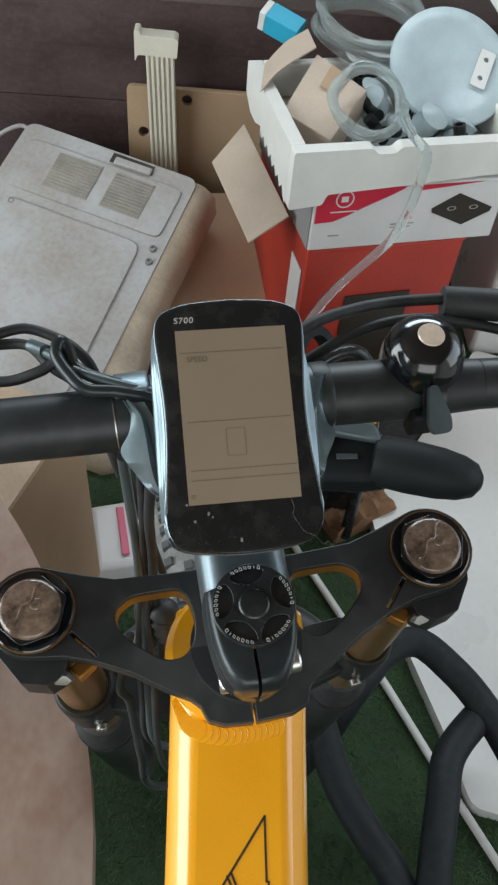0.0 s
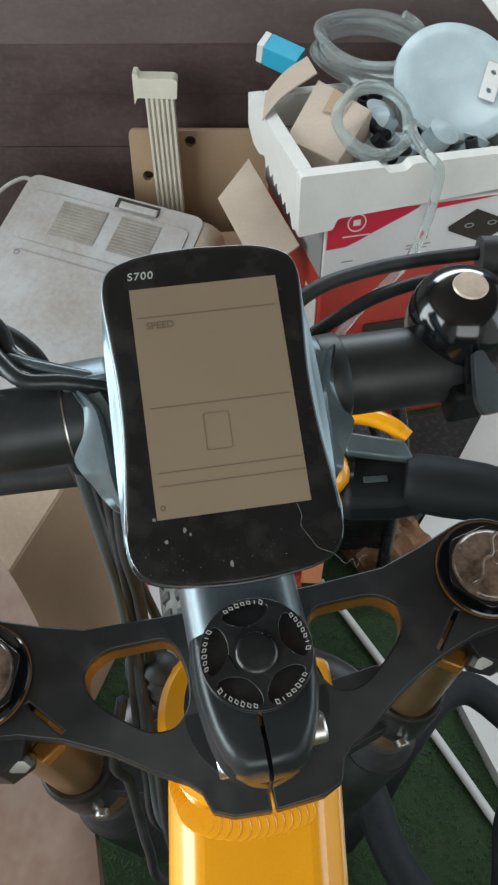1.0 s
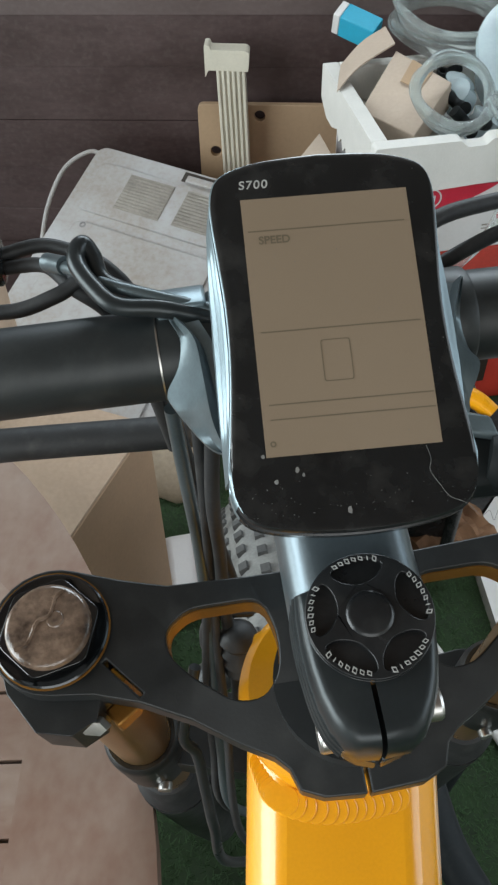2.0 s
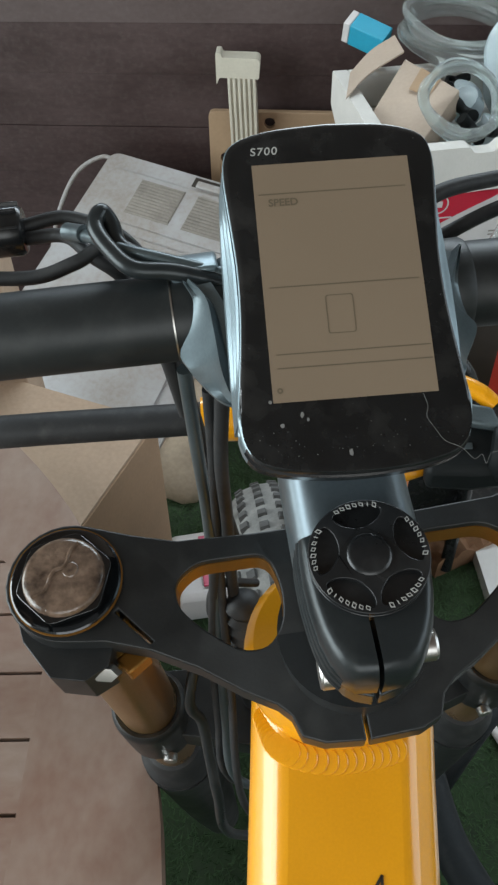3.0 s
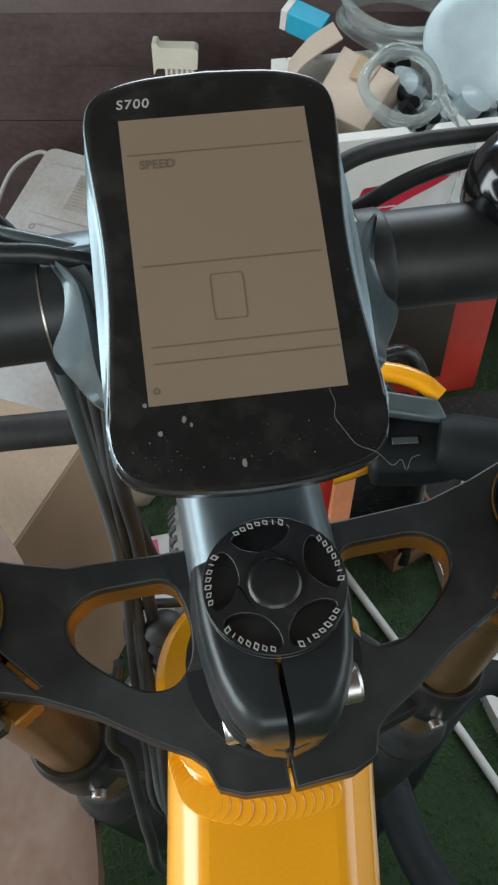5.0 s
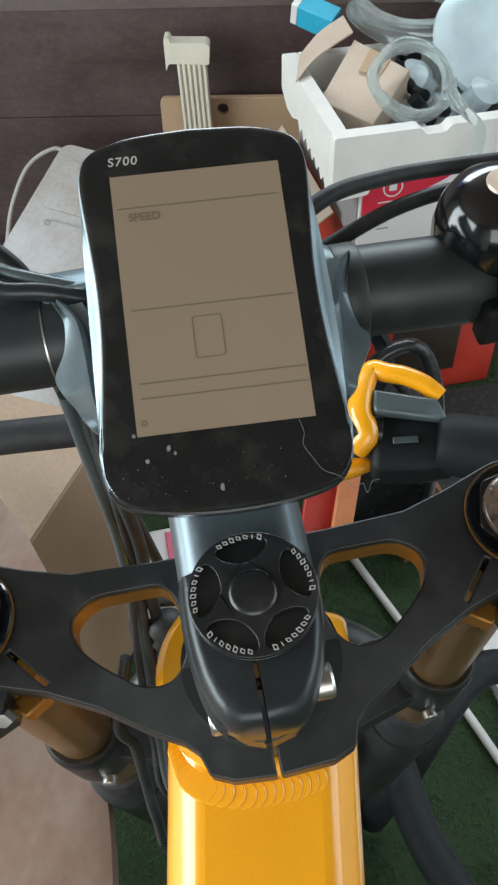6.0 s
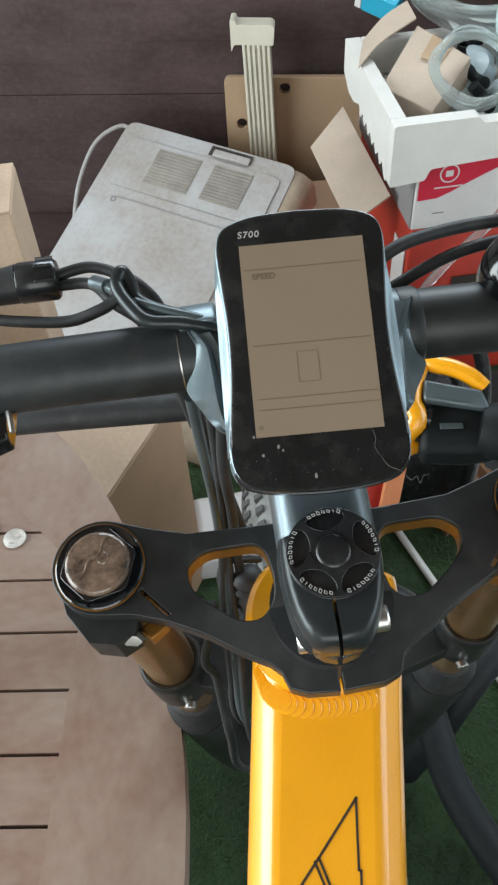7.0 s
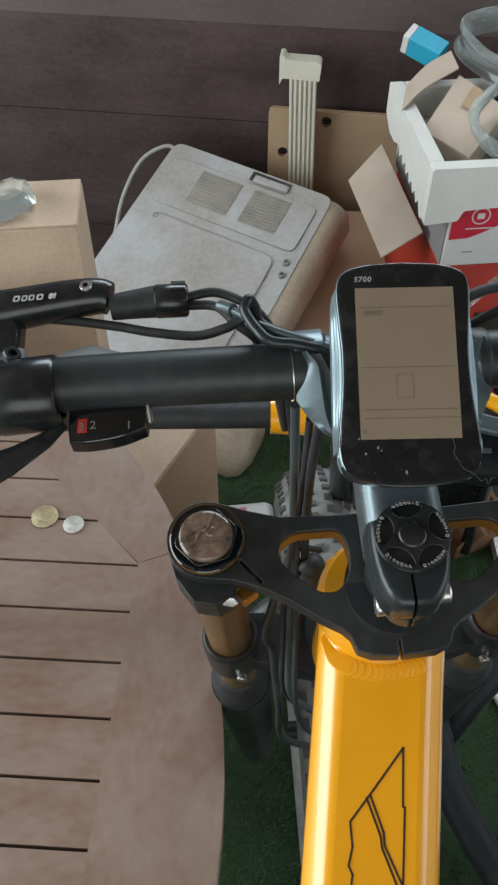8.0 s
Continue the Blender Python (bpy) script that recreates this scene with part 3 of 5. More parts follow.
def stroke(bm, pts, wd, z):
    for a, b in zip(pts, pts[1:]):
        a, b = Vector((*a, z)), Vector((*b, z))
        d = (b - a).normalized() * wd / 2
        n = Vector((-d.y, d.x, 0))
        loft([[a - d - n, b + d - n, b + d + n, a - d + n], [p + Vector((0, 0, 0.0002)) for p in (a - d - n, b + d - n, b + d + n, a - d + n)]], bm=bm)


bm = bmesh.new()
stroke(bm, [(0.0, 0.0), (-0.0165, -0.0250), (-0.0262, -0.0392), (-0.0243, -0.0510), (-0.0258, -0.0600), (-0.0235, -0.0640), (-0.0262, -0.095)], 0.0011, 0.0001)
stroke(bm, [(0.0, 0.0), (0.0010, -0.0290), (0.0020, -0.0295), (0.0024, -0.0660), (0.0030, -0.095)], 0.0011, 0.0001)
stroke(bm, [(-0.0165, -0.0250), (-0.0085, -0.0425), (-0.0078, -0.0485), (0.0020, -0.0660)], 0.0011, 0.0001)
stroke(bm, [(-0.0182, -0.0268), (-0.0100, -0.0445), (-0.0090, -0.0500), (0.0, -0.0680)], 0.0011, 0.0001)
part("outline_mark", bm, M_INK, tube_ob, "thin black angular outline mark", FRAME)

# display on its bracket
halfw = [(0.0004, 0.0478), (0.0150, 0.0470), (0.0232, 0.0452), (0.0282, 0.0425), (0.0303, 0.0380), (0.0307, 0.0310), (0.0298, 0.0180), (0.0290, 0.0060), (0.0290, -0.0060), (0.0298, -0.0180), (0.0312, -0.0310), (0.0322, -0.0410), (0.0312, -0.0475), (0.0272, -0.0522), (0.0180, -0.0548), (0.0060, -0.0560)]
outl = halfw + [(-x, y) for x, y in halfw[::-1]]
outl = [(q.x, q.y) for q in spline([(x, y, 0) for x, y in outl + outl[:1]], 3)[:-1]]
outl = [(x - 0.0004, y) for x, y in outl]


def inset(d, z):
    if d < 0.0009:
        outl_d = [(x, y, d + 0.0013 * min(1, max(0, (-0.036 - y) / 0.008))) for x, y in outl]
    else:
        outl_d = [(x, y, d) for x, y in outl]
    return [(x - math.copysign(d, x) * (1 if abs(x) > 0.012 else abs(x) / 0.012), y - math.copysign(d, y) * min(1, abs(y) / 0.03), z) for x, y, d in outl_d]


display = part("display", loft([inset(0.004, -0.0205), inset(0.0010, -0.0150), inset(-0.0012, -0.0085), inset(-0.0010, -0.0045), inset(0.0004, -0.0040), inset(0.0004, -0.0030), inset(-0.0006, -0.0026), inset(-0.0002, -0.0012), inset(0.0006, -0.0008)]), [M_SHELL, M_PLASTIC], bike, "handlebar display with grey-blue shell and black glass", DISP, angle=50)
for fc in display.data.polygons:
    fc.material_index = 1 if fc.center.y < -0.047 and abs(fc.center.x) < 0.0305 else 0
part("glass", loft([inset(0.0008, -0.0014), inset(0.0006, -0.0004), inset(0.0012, 0.0), inset(0.0022, 0.0003)]), M_GLASS, display, "dusty black glass face", DISP, angle=60)
SX, SY = 0.0224, 0.0351
part("screen", prism([(-SX, -SY), (SX, -SY), (SX, SY), (-SX, SY)], 0.00032, 0.00042), M_LCD, display, "beige unlit liquid crystal screen", DISP)
for x0, x1, y in ((-0.0212, 0.0207, 0.0258), (-0.0205, 0.0212, -0.0023), (-0.0204, 0.0220, -0.0217), (-0.0204, 0.0220, -0.0256)):
    part("segment_line", boxes((x0, x1, y - 0.00016, y + 0.00016, 0.00044, 0.0005)), M_LCD_LINE, display, "faint dark line", DISP)
sq = rounded([(-0.0055, -0.0055), (0.0022, -0.0055), (0.0022, -0.0167), (-0.0055, -0.0167)], 0.0008, 3)
part("segment_frame", prism(sq, 0.00044, 0.0005, [[(-0.00165 + (x + 0.00165) * 0.945, -0.0111 + (y + 0.0111) * 0.963) for x, y in sq]]), M_LCD_LINE, display, "faint dark rounded frame", DISP)
part("segment_dot", ring(0.0004, 0.0008, 0.00044, 0.0005, 16, Matrix.Translation((-0.0203, -0.0318, 0))), M_LCD_LINE, display, "faint dark ring", DISP)
part("speed_lettering", letters("SPEED", 0.0031, 0.00003, 0.0, 0.00008), M_LCD_LINE, display, "small grey word SPEED", DISP @ Matrix.Translation((-0.0186, 0.0221, 0.00047)))
part("model_lettering", letters("S700", 0.0036, 0.00003, 0.12, 0.00003, 1.15), M_PRINT, display, "small white lettering S700", DISP @ Matrix.Translation((-0.0226, 0.0382, 0.00036)) @ Matrix.Diagonal((1.0, 0.95, 1, 1)))
rnd = random.Random(5)
bm = bmesh.new()
for i in range(120):
    if i < 60:
        x, y = rnd.uniform(-0.027, 0.028), rnd.gauss(-0.0475, 0.0035)
        if y < -0.052:
            y = -0.050
    else:
        x, y = rnd.uniform(-0.028, 0.028), rnd.uniform(-0.048, 0.046)
    r = rnd.choice((0.00006, 0.00007, 0.00009, 0.00012))
    k = rnd.uniform(1, 2.6) if i < 60 else 1
    prism([(r * k * math.cos(a) * rnd.uniform(0.7, 1.2), r * math.sin(a) * rnd.uniform(0.7, 1.2)) for a in (0, 1.2, 2.4, 3.6, 4.9)], 0.0005, 0.00056, m=Matrix.Translation((x, y, 0)) @ pose(0, 0, 0, 0, 0, rnd.uniform(0, 180)), bm=bm)
for x, y, r, k in ((-0.0232, -0.0348, 0.0005, 1.2), (-0.0150, -0.0388, 0.0005, 1.7), (-0.0135, -0.0402, 0.0004, 1.4), (-0.0030, -0.0500, 0.0006, 1.8), (-0.0205, -0.0415, 0.0006, 1.1)):
    prism([(r * math.cos(a) * rnd.uniform(0.7, 1.2), r * k * math.sin(a) * rnd.uniform(0.7, 1.2)) for a in (0, 0.9, 1.8, 2.7, 3.6, 4.5, 5.4)], 0.0005, 0.00058, m=Matrix.Translation((x, y, 0)), bm=bm)
part("dust_specks", bm, M_DUST, display, "pale dust specks on the glass", DISP)
hair = [(0.0180, -0.0355, 0.0007), (0.0188, -0.0390, 0.0007), (0.0182, -0.0420, 0.0007), (0.0200, -0.0455, 0.0008), (0.0222, -0.0490, 0.0010), (0.0262, -0.0512, 0.0012), (0.0290, -0.0545, 0.0015), (0.0312, -0.0535, 0.0016), (0.0320, -0.0560, 0.0014), (0.0335, -0.0535, 0.0016), (0.0355, -0.0530, 0.0016)]
part("stuck_hair", tube(hair, 0.000055, 5, 5), M_DUST, display, "pale hair stuck on the glass", DISP)
AXIS = Matrix.Translation((0, 0.0935, 0.0008)) @ pose(0, 0, 0, 0, 90, 0)
AXIS_R = Matrix.Translation((0, 0.0935, -0.0018)) @ pose(0, 0, 0, 0, 90, 0)
part("bar_sleeve", ring(0.0140, 0.01515, -0.0462, -0.020, 48, AXIS), M_BAR, display, "dark sleeve round the bar", HEAD)
part("sleeve_edge", ring(0.0140, 0.01535, -0.0468, -0.0463, 48, AXIS), M_STEEL, display, "thin bright edge of the sleeve", HEAD)
part("bracket_clamp", lathe([(0.0140, 0.020), (0.0166, 0.020), (0.0168, 0.022), (0.0168, 0.0425), (0.0162, 0.0440), (0.0140, 0.0442)], 48, AXIS_R), M_SHELL_DARK, display, "slate clamp round the bar", HEAD)
part("bar_sleeve", lathe([(0.0140, 0.0443), (0.0160, 0.0443), (0.0162, 0.0450), (0.0162, 0.0515), (0.0156, 0.0525), (0.0140, 0.0526)], 48, AXIS_R), M_BAR, display, "dark sleeve round the bar", HEAD)


def saddle(x0, x1, r0, r1, a0, a1, n=8):
    """A bent plate over the bar, between two angles from ahead to up."""
    return loft([[(x, 0.0935 + r * math.cos(a), -0.001 + r * math.sin(a)) for x, r in ((x0, r0), (x1, r0), (x1, r1), (x0, r1))] for a in (radians(a0 + (a1 - a0) * i / n) for i in range(n + 1))])


part("bracket_tab", saddle(-0.0455, -0.0300, 0.0153, 0.0215, 8, 84), M_SHELL, display, "grey tab of the bracket", HEAD, bevel=0.0012)
part("bracket_neck", saddle(-0.0300, -0.0240, 0.0153, 0.0192, 10, 84), M_SHELL_DARK, display, "", HEAD, bevel=0.001)


def fin(edge, ridge, root):
    """A twisted blade: free edge, ridge line and root under the display, with a back face."""
    e, r, q = (spline(pts, 40) for pts in (edge, ridge, root))
    pick = lambda line, t: line[min(len(line) - 1, round(t * (len(line) - 1)))]
    rows = []
    for i in range(29):
        a, b, c = (pick(line, i / 28) for line in (e, r, q))
        rows.append([a, a.lerp(b, 0.6) - UP * 0.0016, b, b.lerp(c, 0.35) - UP * 0.0030, c - UP * 0.0015, c - UP * 0.004, b - UP * 0.004, a - UP * 0.0012])
    return loft(rows)


part("bracket_fin", fin([(-0.0418, 0.0909, 0.0215), (-0.0394, 0.0855, 0.0180), (-0.0412, 0.0805, 0.0110), (-0.0460, 0.0762, 0.0040), (-0.0440, 0.0700, 0.0040), (-0.0413, 0.0660, 0.0020), (-0.0383, 0.0582, 0.0060), (-0.0349, 0.0518, 0.0090), (-0.0312, 0.0483, 0.0105)],
                        [(-0.0400, 0.0904, 0.0225), (-0.0353, 0.0825, 0.0215), (-0.0343, 0.0729, 0.0178), (-0.0338, 0.0610, 0.0150), (-0.0325, 0.0534, 0.0130), (-0.0300, 0.0478, 0.0110)],
                        [(-0.0330, 0.0895, 0.0220), (-0.0290, 0.0790, 0.0200), (-0.0270, 0.0700, 0.0160), (-0.0260, 0.0600, 0.0130), (-0.0255, 0.0520, 0.0115), (-0.0250, 0.0460, 0.0100)]), M_FIN, display, "grey-blue twisted fin of the bracket", HEAD, angle=32)
part("bracket_fin", fin([(0.0484, 0.0929, 0.0190), (0.0446, 0.0806, 0.0150), (0.0466, 0.0740, 0.0080), (0.0502, 0.0705, 0.0035), (0.0436, 0.0589, 0.0040), (0.0410, 0.0525, 0.0070), (0.0374, 0.0480, 0.0090)],
                        [(0.0478, 0.0929, 0.0195), (0.0413, 0.0782, 0.0185), (0.0401, 0.0711, 0.0170), (0.0384, 0.0581, 0.0140), (0.0360, 0.0475, 0.0100)],
                        [(0.0420, 0.0940, 0.0175), (0.0340, 0.0790, 0.0185), (0.0310, 0.0700, 0.0170), (0.0290, 0.0580, 0.0140), (0.0280, 0.0460, 0.0110)]), M_FIN, display, "grey-blue twisted fin of the bracket", HEAD, angle=32)
# striated cheeks of the bracket along both sides of the shell
ys, xs = [p[1] for p in halfw[::-1]], [p[0] for p in halfw[::-1]]
STEPS = ((0.0, -0.0034), (0.0013, -0.0040), (0.0016, -0.0064), (0.0032, -0.0070), (0.0036, -0.0102), (0.0056, -0.0110), (0.0062, -0.0160), (-0.006, -0.0160))
for sgn in (-1, 1):
    rings = []
    for i in range(17):
        y = -0.040 + 0.076 * i / 16
        k = 0.12 + (0.5 if sgn < 0 else 0.75) * math.sin(math.pi * min(1.0, (i + 0.2) / 16.4)) ** 1.2
        x = float(np.interp(y, ys, xs))
        rings.append([(sgn * (x + dx * (k if dx > 0 else 1)) - 0.0004, y, z) for dx, z in STEPS])
    part("bracket_cheek", loft(rings), M_SHELL, display, "striated grey-blue cheek of the bracket", DISP, angle=35)
part("bracket_bridge", boxes((-0.030, 0.040, 0.104, 0.115, -0.006, 0.002)), M_SHELL_DARK, display, "", HEAD, bevel=0.002)

# bell
bell = part("bell", lathe([(0.0180, 0.005), (0.0193, 0.006), (0.0195, 0.010), (0.0186, 0.017), (0.0160, 0.0225), (0.0120, 0.0262), (0.0070, 0.0282), (0.0, 0.0287)], 48), M_GLOSS, bike, "gloss black bicycle bell", HEAD @ Matrix.Translation((0.0975, 0.1000, 0.0)))
BELL = HEAD @ Matrix.Translation((0.0975, 0.1000, 0.0))
part("bell_disc", lathe([(0, 0.0284), (0.0058, 0.0281), (0.0062, 0.0286), (0.0058, 0.0293), (0, 0.0296)], 32), M_CREAM_DISC, bell, "pale bronze disc on the dome", BELL)
part("bell_base", disc(0.0150, -0.002, 0.006, 0.001), M_PLASTIC, bell, "", BELL)
part("bell_band", ring(0.0150, 0.0178, -0.0055, 0.0055, 36, Matrix.Translation((0.001, -0.010, -0.001)) @ pose(0, 0, 0, 0, 90, -5)), M_PLASTIC, bell, "", BELL)
lev = rounded([(-0.0020, 0.0), (0.0020, 0.0), (0.0066, -0.0170), (0.0055, -0.0245), (-0.0045, -0.0245), (-0.0058, -0.0180)], 0.0035, 5)
part("bell_lever", prism(lev, 0.0, 0.004), M_SHELL_DARK, bell, "dark grey teardrop striker lever", BELL @ Matrix.Translation((-0.0022, -0.0185, 0.0150)) @ pose(0, 0, 0, 24, 0, 2) @ Matrix.Diagonal((0.88, 0.9, 1, 1)), bevel=0.001)
part("bell_screw", boxes((-0.010, 0.004, -0.0285, -0.020, -0.014, 0.003)), M_GRIP, bell, "", BELL, bevel=0.002)

# left control: brake cylinder, hose boot, gear pod, thumb lever, grip
ctl = part("brake_lever", tube([(-0.245, 0.146, 0.0), (-0.20, 0.1475, 0.001), (-0.165, 0.151, 0.002), (-0.1475, 0.152, 0.002), (-0.141, 0.1505, 0.001)], (0.0125, 0.0090), 20, 5), M_PLASTIC, bike, "black hydraulic brake lever body", HEAD)
part("clamp_ring", ring(0.0140, 0.0180, -0.009, 0.009, 32, Matrix.Translation((-0.196, 0.0905, 0.0)) @ pose(0, 0, 0, 0, 90, 4)), M_PLASTIC, ctl, "", HEAD, bevel=0.001)
part("clamp_arm", boxes((-0.205, -0.188, 0.105, 0.146, -0.008, 0.006)), M_PLASTIC, ctl, "", HEAD, bevel=0.003)
part("reservoir_screw", lathe([(0.0015, 0.0128), (0.0030, 0.0128), (0.0036, 0.0118), (0.0036, 0.010), (0.0015, 0.010)], 20, Matrix.Translation((-0.1520, 0.1515, 0.0)) ), M_STEEL, ctl, "", HEAD)
for x, wd in ((-0.1905, 0.0035), (-0.186, 0.003), (-0.1822, 0.003), (-0.178, 0.0035), (-0.1715, 0.0022), (-0.169, 0.0012)):
    out = rounded([(x, 0.1437), (x + wd, 0.1437), (x + wd + 0.0006, 0.1474), (x + 0.0006, 0.1474)], 0.0010, 3)
    cx, cy = x + wd / 2 + 0.0003, 0.14555
    part("printed_mark", prism(out, 0.0127, 0.0131, [[(cx + (a - cx) * 0.5, cy + (b - cy) * 0.6) for a, b in out]] if wd > 0.0025 else []), M_PRINT, ctl, "pale printed shape", HEAD)
for x, y, z in ((-0.1905, 0.1085, 0.0075), (-0.1930, 0.0985, 0.0080)):
    part("perch_bolt", lathe([(0, 0), (0.0046, 0), (0.0046, 0.008), (0.0040, 0.009), (0.0022, 0.009), (0.0022, 0.006), (0, 0.006)], 16, Matrix.Translation((x, y, z)) @ pose(0, 0, 0, 0, 25, 0)), M_STEM, ctl, "dark steel clamp bolt", HEAD, angle=30)
part("perch_block", boxes((-0.2010, -0.1840, 0.1040, 0.1200, -0.006, 0.0060)), M_GREYP, ctl, "worn grey clamp block", HEAD, bevel=0.003)
part("hose_boot", tube([(-0.1405, 0.1450, 0.0), (-0.128, 0.1460, 0.0), (-0.116, 0.1467, 0.0)], (0.0070, 0.0088), 18, 4), M_RUBBER, ctl, "black rubber hose boot", HEAD)
part("hose_nut", lathe([(0, 0), (0.0086, 0), (0.0092, 0.0008), (0.0092, 0.0165), (0.0082, 0.0178), (0.0062, 0.0182), (0, 0.0182)], 24, along((-0.1162, 0.1467, 0.0), (-0.0979, 0.1468, -0.001))), M_PLASTIC, ctl, "black ribbed hose nut", HEAD)
for k in (-1, 0, 1):
    part("nut_rib", boxes((-0.0012, 0.0012, -0.0006, 0.0006, 0.009, 0.0168)), M_PLASTIC, ctl, "", HEAD @ along((-0.1162, 0.1467, 0.0), (-0.0979, 0.1468, -0.001)) @ pose(0, 0, 0, 0, 0, 90 + 40 * k) @ Matrix.Translation((0.0094, 0, 0)), bevel=0.0003)
part("lever_blade", tube([(-0.150, 0.160, -0.010), (-0.175, 0.170, -0.016), (-0.21, 0.172, -0.018), (-0.26, 0.168, -0.02)], (0.006, 0.005), 10, 5), M_PLASTIC, ctl, "", HEAD)
pod = part("gear_pod", lathe([(0.0138, -0.017), (0.0186, -0.017), (0.0196, -0.015), (0.0196, 0.014), (0.0186, 0.0155), (0.0138, 0.0155)], 32, Matrix.Translation((-0.1810, 0.0922, 0.0)) @ pose(0, 0, 0, 0, 90, 2)), M_PLASTIC, bike, "black gear selector pod under the bar", HEAD)
arcp = [(-0.1612, 0.0775, -0.008), (-0.1500, 0.0762, -0.007), (-0.1350, 0.0780, -0.007), (-0.1220, 0.0830, -0.008)]
rings = []
for x, y, z in spline(arcp, 5):
    rings.append([(x, y + 0.009, z + 0.006), (x, y - 0.007, z + 0.006), (x, y - 0.0125, z + 0.003), (x, y - 0.0130, z - 0.006), (x, y + 0.009, z - 0.009)])
part("gear_window", loft(rings), M_GLOSS, pod, "dark curved gear indicator window", HEAD, bevel=0.0008)
for txt, x, y in (("3", -0.1558, 0.0690), ("2", -0.1500, 0.0695), ("1", -0.1320, 0.0680)):
    part("gear_number", letters(txt, 0.0066, 0.0001), M_GREYP, pod, "white gear number", HEAD @ Matrix.Translation((x, y, -0.0004)))
part("red_pointer", boxes((-0.1562, -0.1515, 0.0680, 0.0760, -0.0012, -0.0008)), M_REDLIGHT, pod, "red gear pointer", HEAD)
part("window_edge", tube([(-0.1235, 0.0910, -0.002), (-0.1210, 0.0830, -0.0010), (-0.1195, 0.0720, -0.003)], 0.0013, 8, 5), M_STEEL, pod, "bright edge trim", HEAD)
rings = [[(x, y, z), (x + 0.004, y - 0.012 * k, z + 0.003), (x - 0.012, y - 0.022 * k, z), (x - 0.016, y - 0.010 * k, z - 0.006)] for x, y, z, k in ((-0.164, 0.078, -0.004, 0.5), (-0.172, 0.073, -0.002, 1.1), (-0.188, 0.067, -0.004, 1.2), (-0.215, 0.062, -0.008, 0.9))]
part("thumb_lever", loft(rings), M_PLASTIC, pod, "black thumb lever", HEAD, bevel=0.002)
part("shift_cover", loft([[( -0.172, 0.1080, 0.004), (-0.150, 0.1100, 0.005), (-0.128, 0.1080, 0.002), (-0.126, 0.1020, 0.0), (-0.172, 0.1000, 0.0)], [(-0.168, 0.1210, -0.002), (-0.150, 0.1235, -0.001), (-0.132, 0.1170, -0.004), (-0.130, 0.1060, -0.010), (-0.168, 0.1040, -0.010)]]), M_GREYP, pod, "grey plastic cover behind the bar", HEAD, bevel=0.003)
part("handle_grip", tube([(-0.36, 0.070, 0.006), (-0.30, 0.079, 0.004), (-0.215, 0.0893, 0.001)], 0.0165, 24, 8, ribs=0.03), M_RUBBER, bike, "black rubber grip", HEAD)
part("handle_grip", tube([(0.36, 0.056, 0.006), (0.30, 0.066, 0.004), (0.215, 0.0778, 0.001)], 0.0165, 24, 8, ribs=0.03), M_RUBBER, bike, "black rubber grip", HEAD)
ctr = part("brake_lever", tube([(0.250, 0.120, 0.0), (0.20, 0.1235, 0.001), (0.168, 0.1285, 0.002), (0.155, 0.130, 0.001)], (0.0125, 0.0090), 20, 5), M_PLASTIC, bike, "black hydraulic brake lever body", HEAD)
part("hose_boot", tube([(0.1585, 0.1295, 0.0), (0.148, 0.1310, 0.0), (0.136, 0.1340, 0.0), (0.1215, 0.1372, 0.0)], (0.0085, 0.0078), 18, 4), M_RUBBER, ctr, "black rubber hose boot", HEAD)
part("clamp_ring", ring(0.0140, 0.0180, -0.009, 0.009, 32, Matrix.Translation((0.196, 0.0800, 0.0)) @ pose(0, 0, 0, 0, 90, -8)), M_PLASTIC, ctr, "", HEAD)
part("clamp_arm", boxes((0.190, 0.206, 0.092, 0.124, -0.008, 0.006)), M_PLASTIC, ctr, "", HEAD, bevel=0.003)
part("gear_trigger", boxes((0.1345, 0.150, 0.066, 0.074, -0.016, -0.008)), M_PLASTIC, bike, "", HEAD, bevel=0.002)

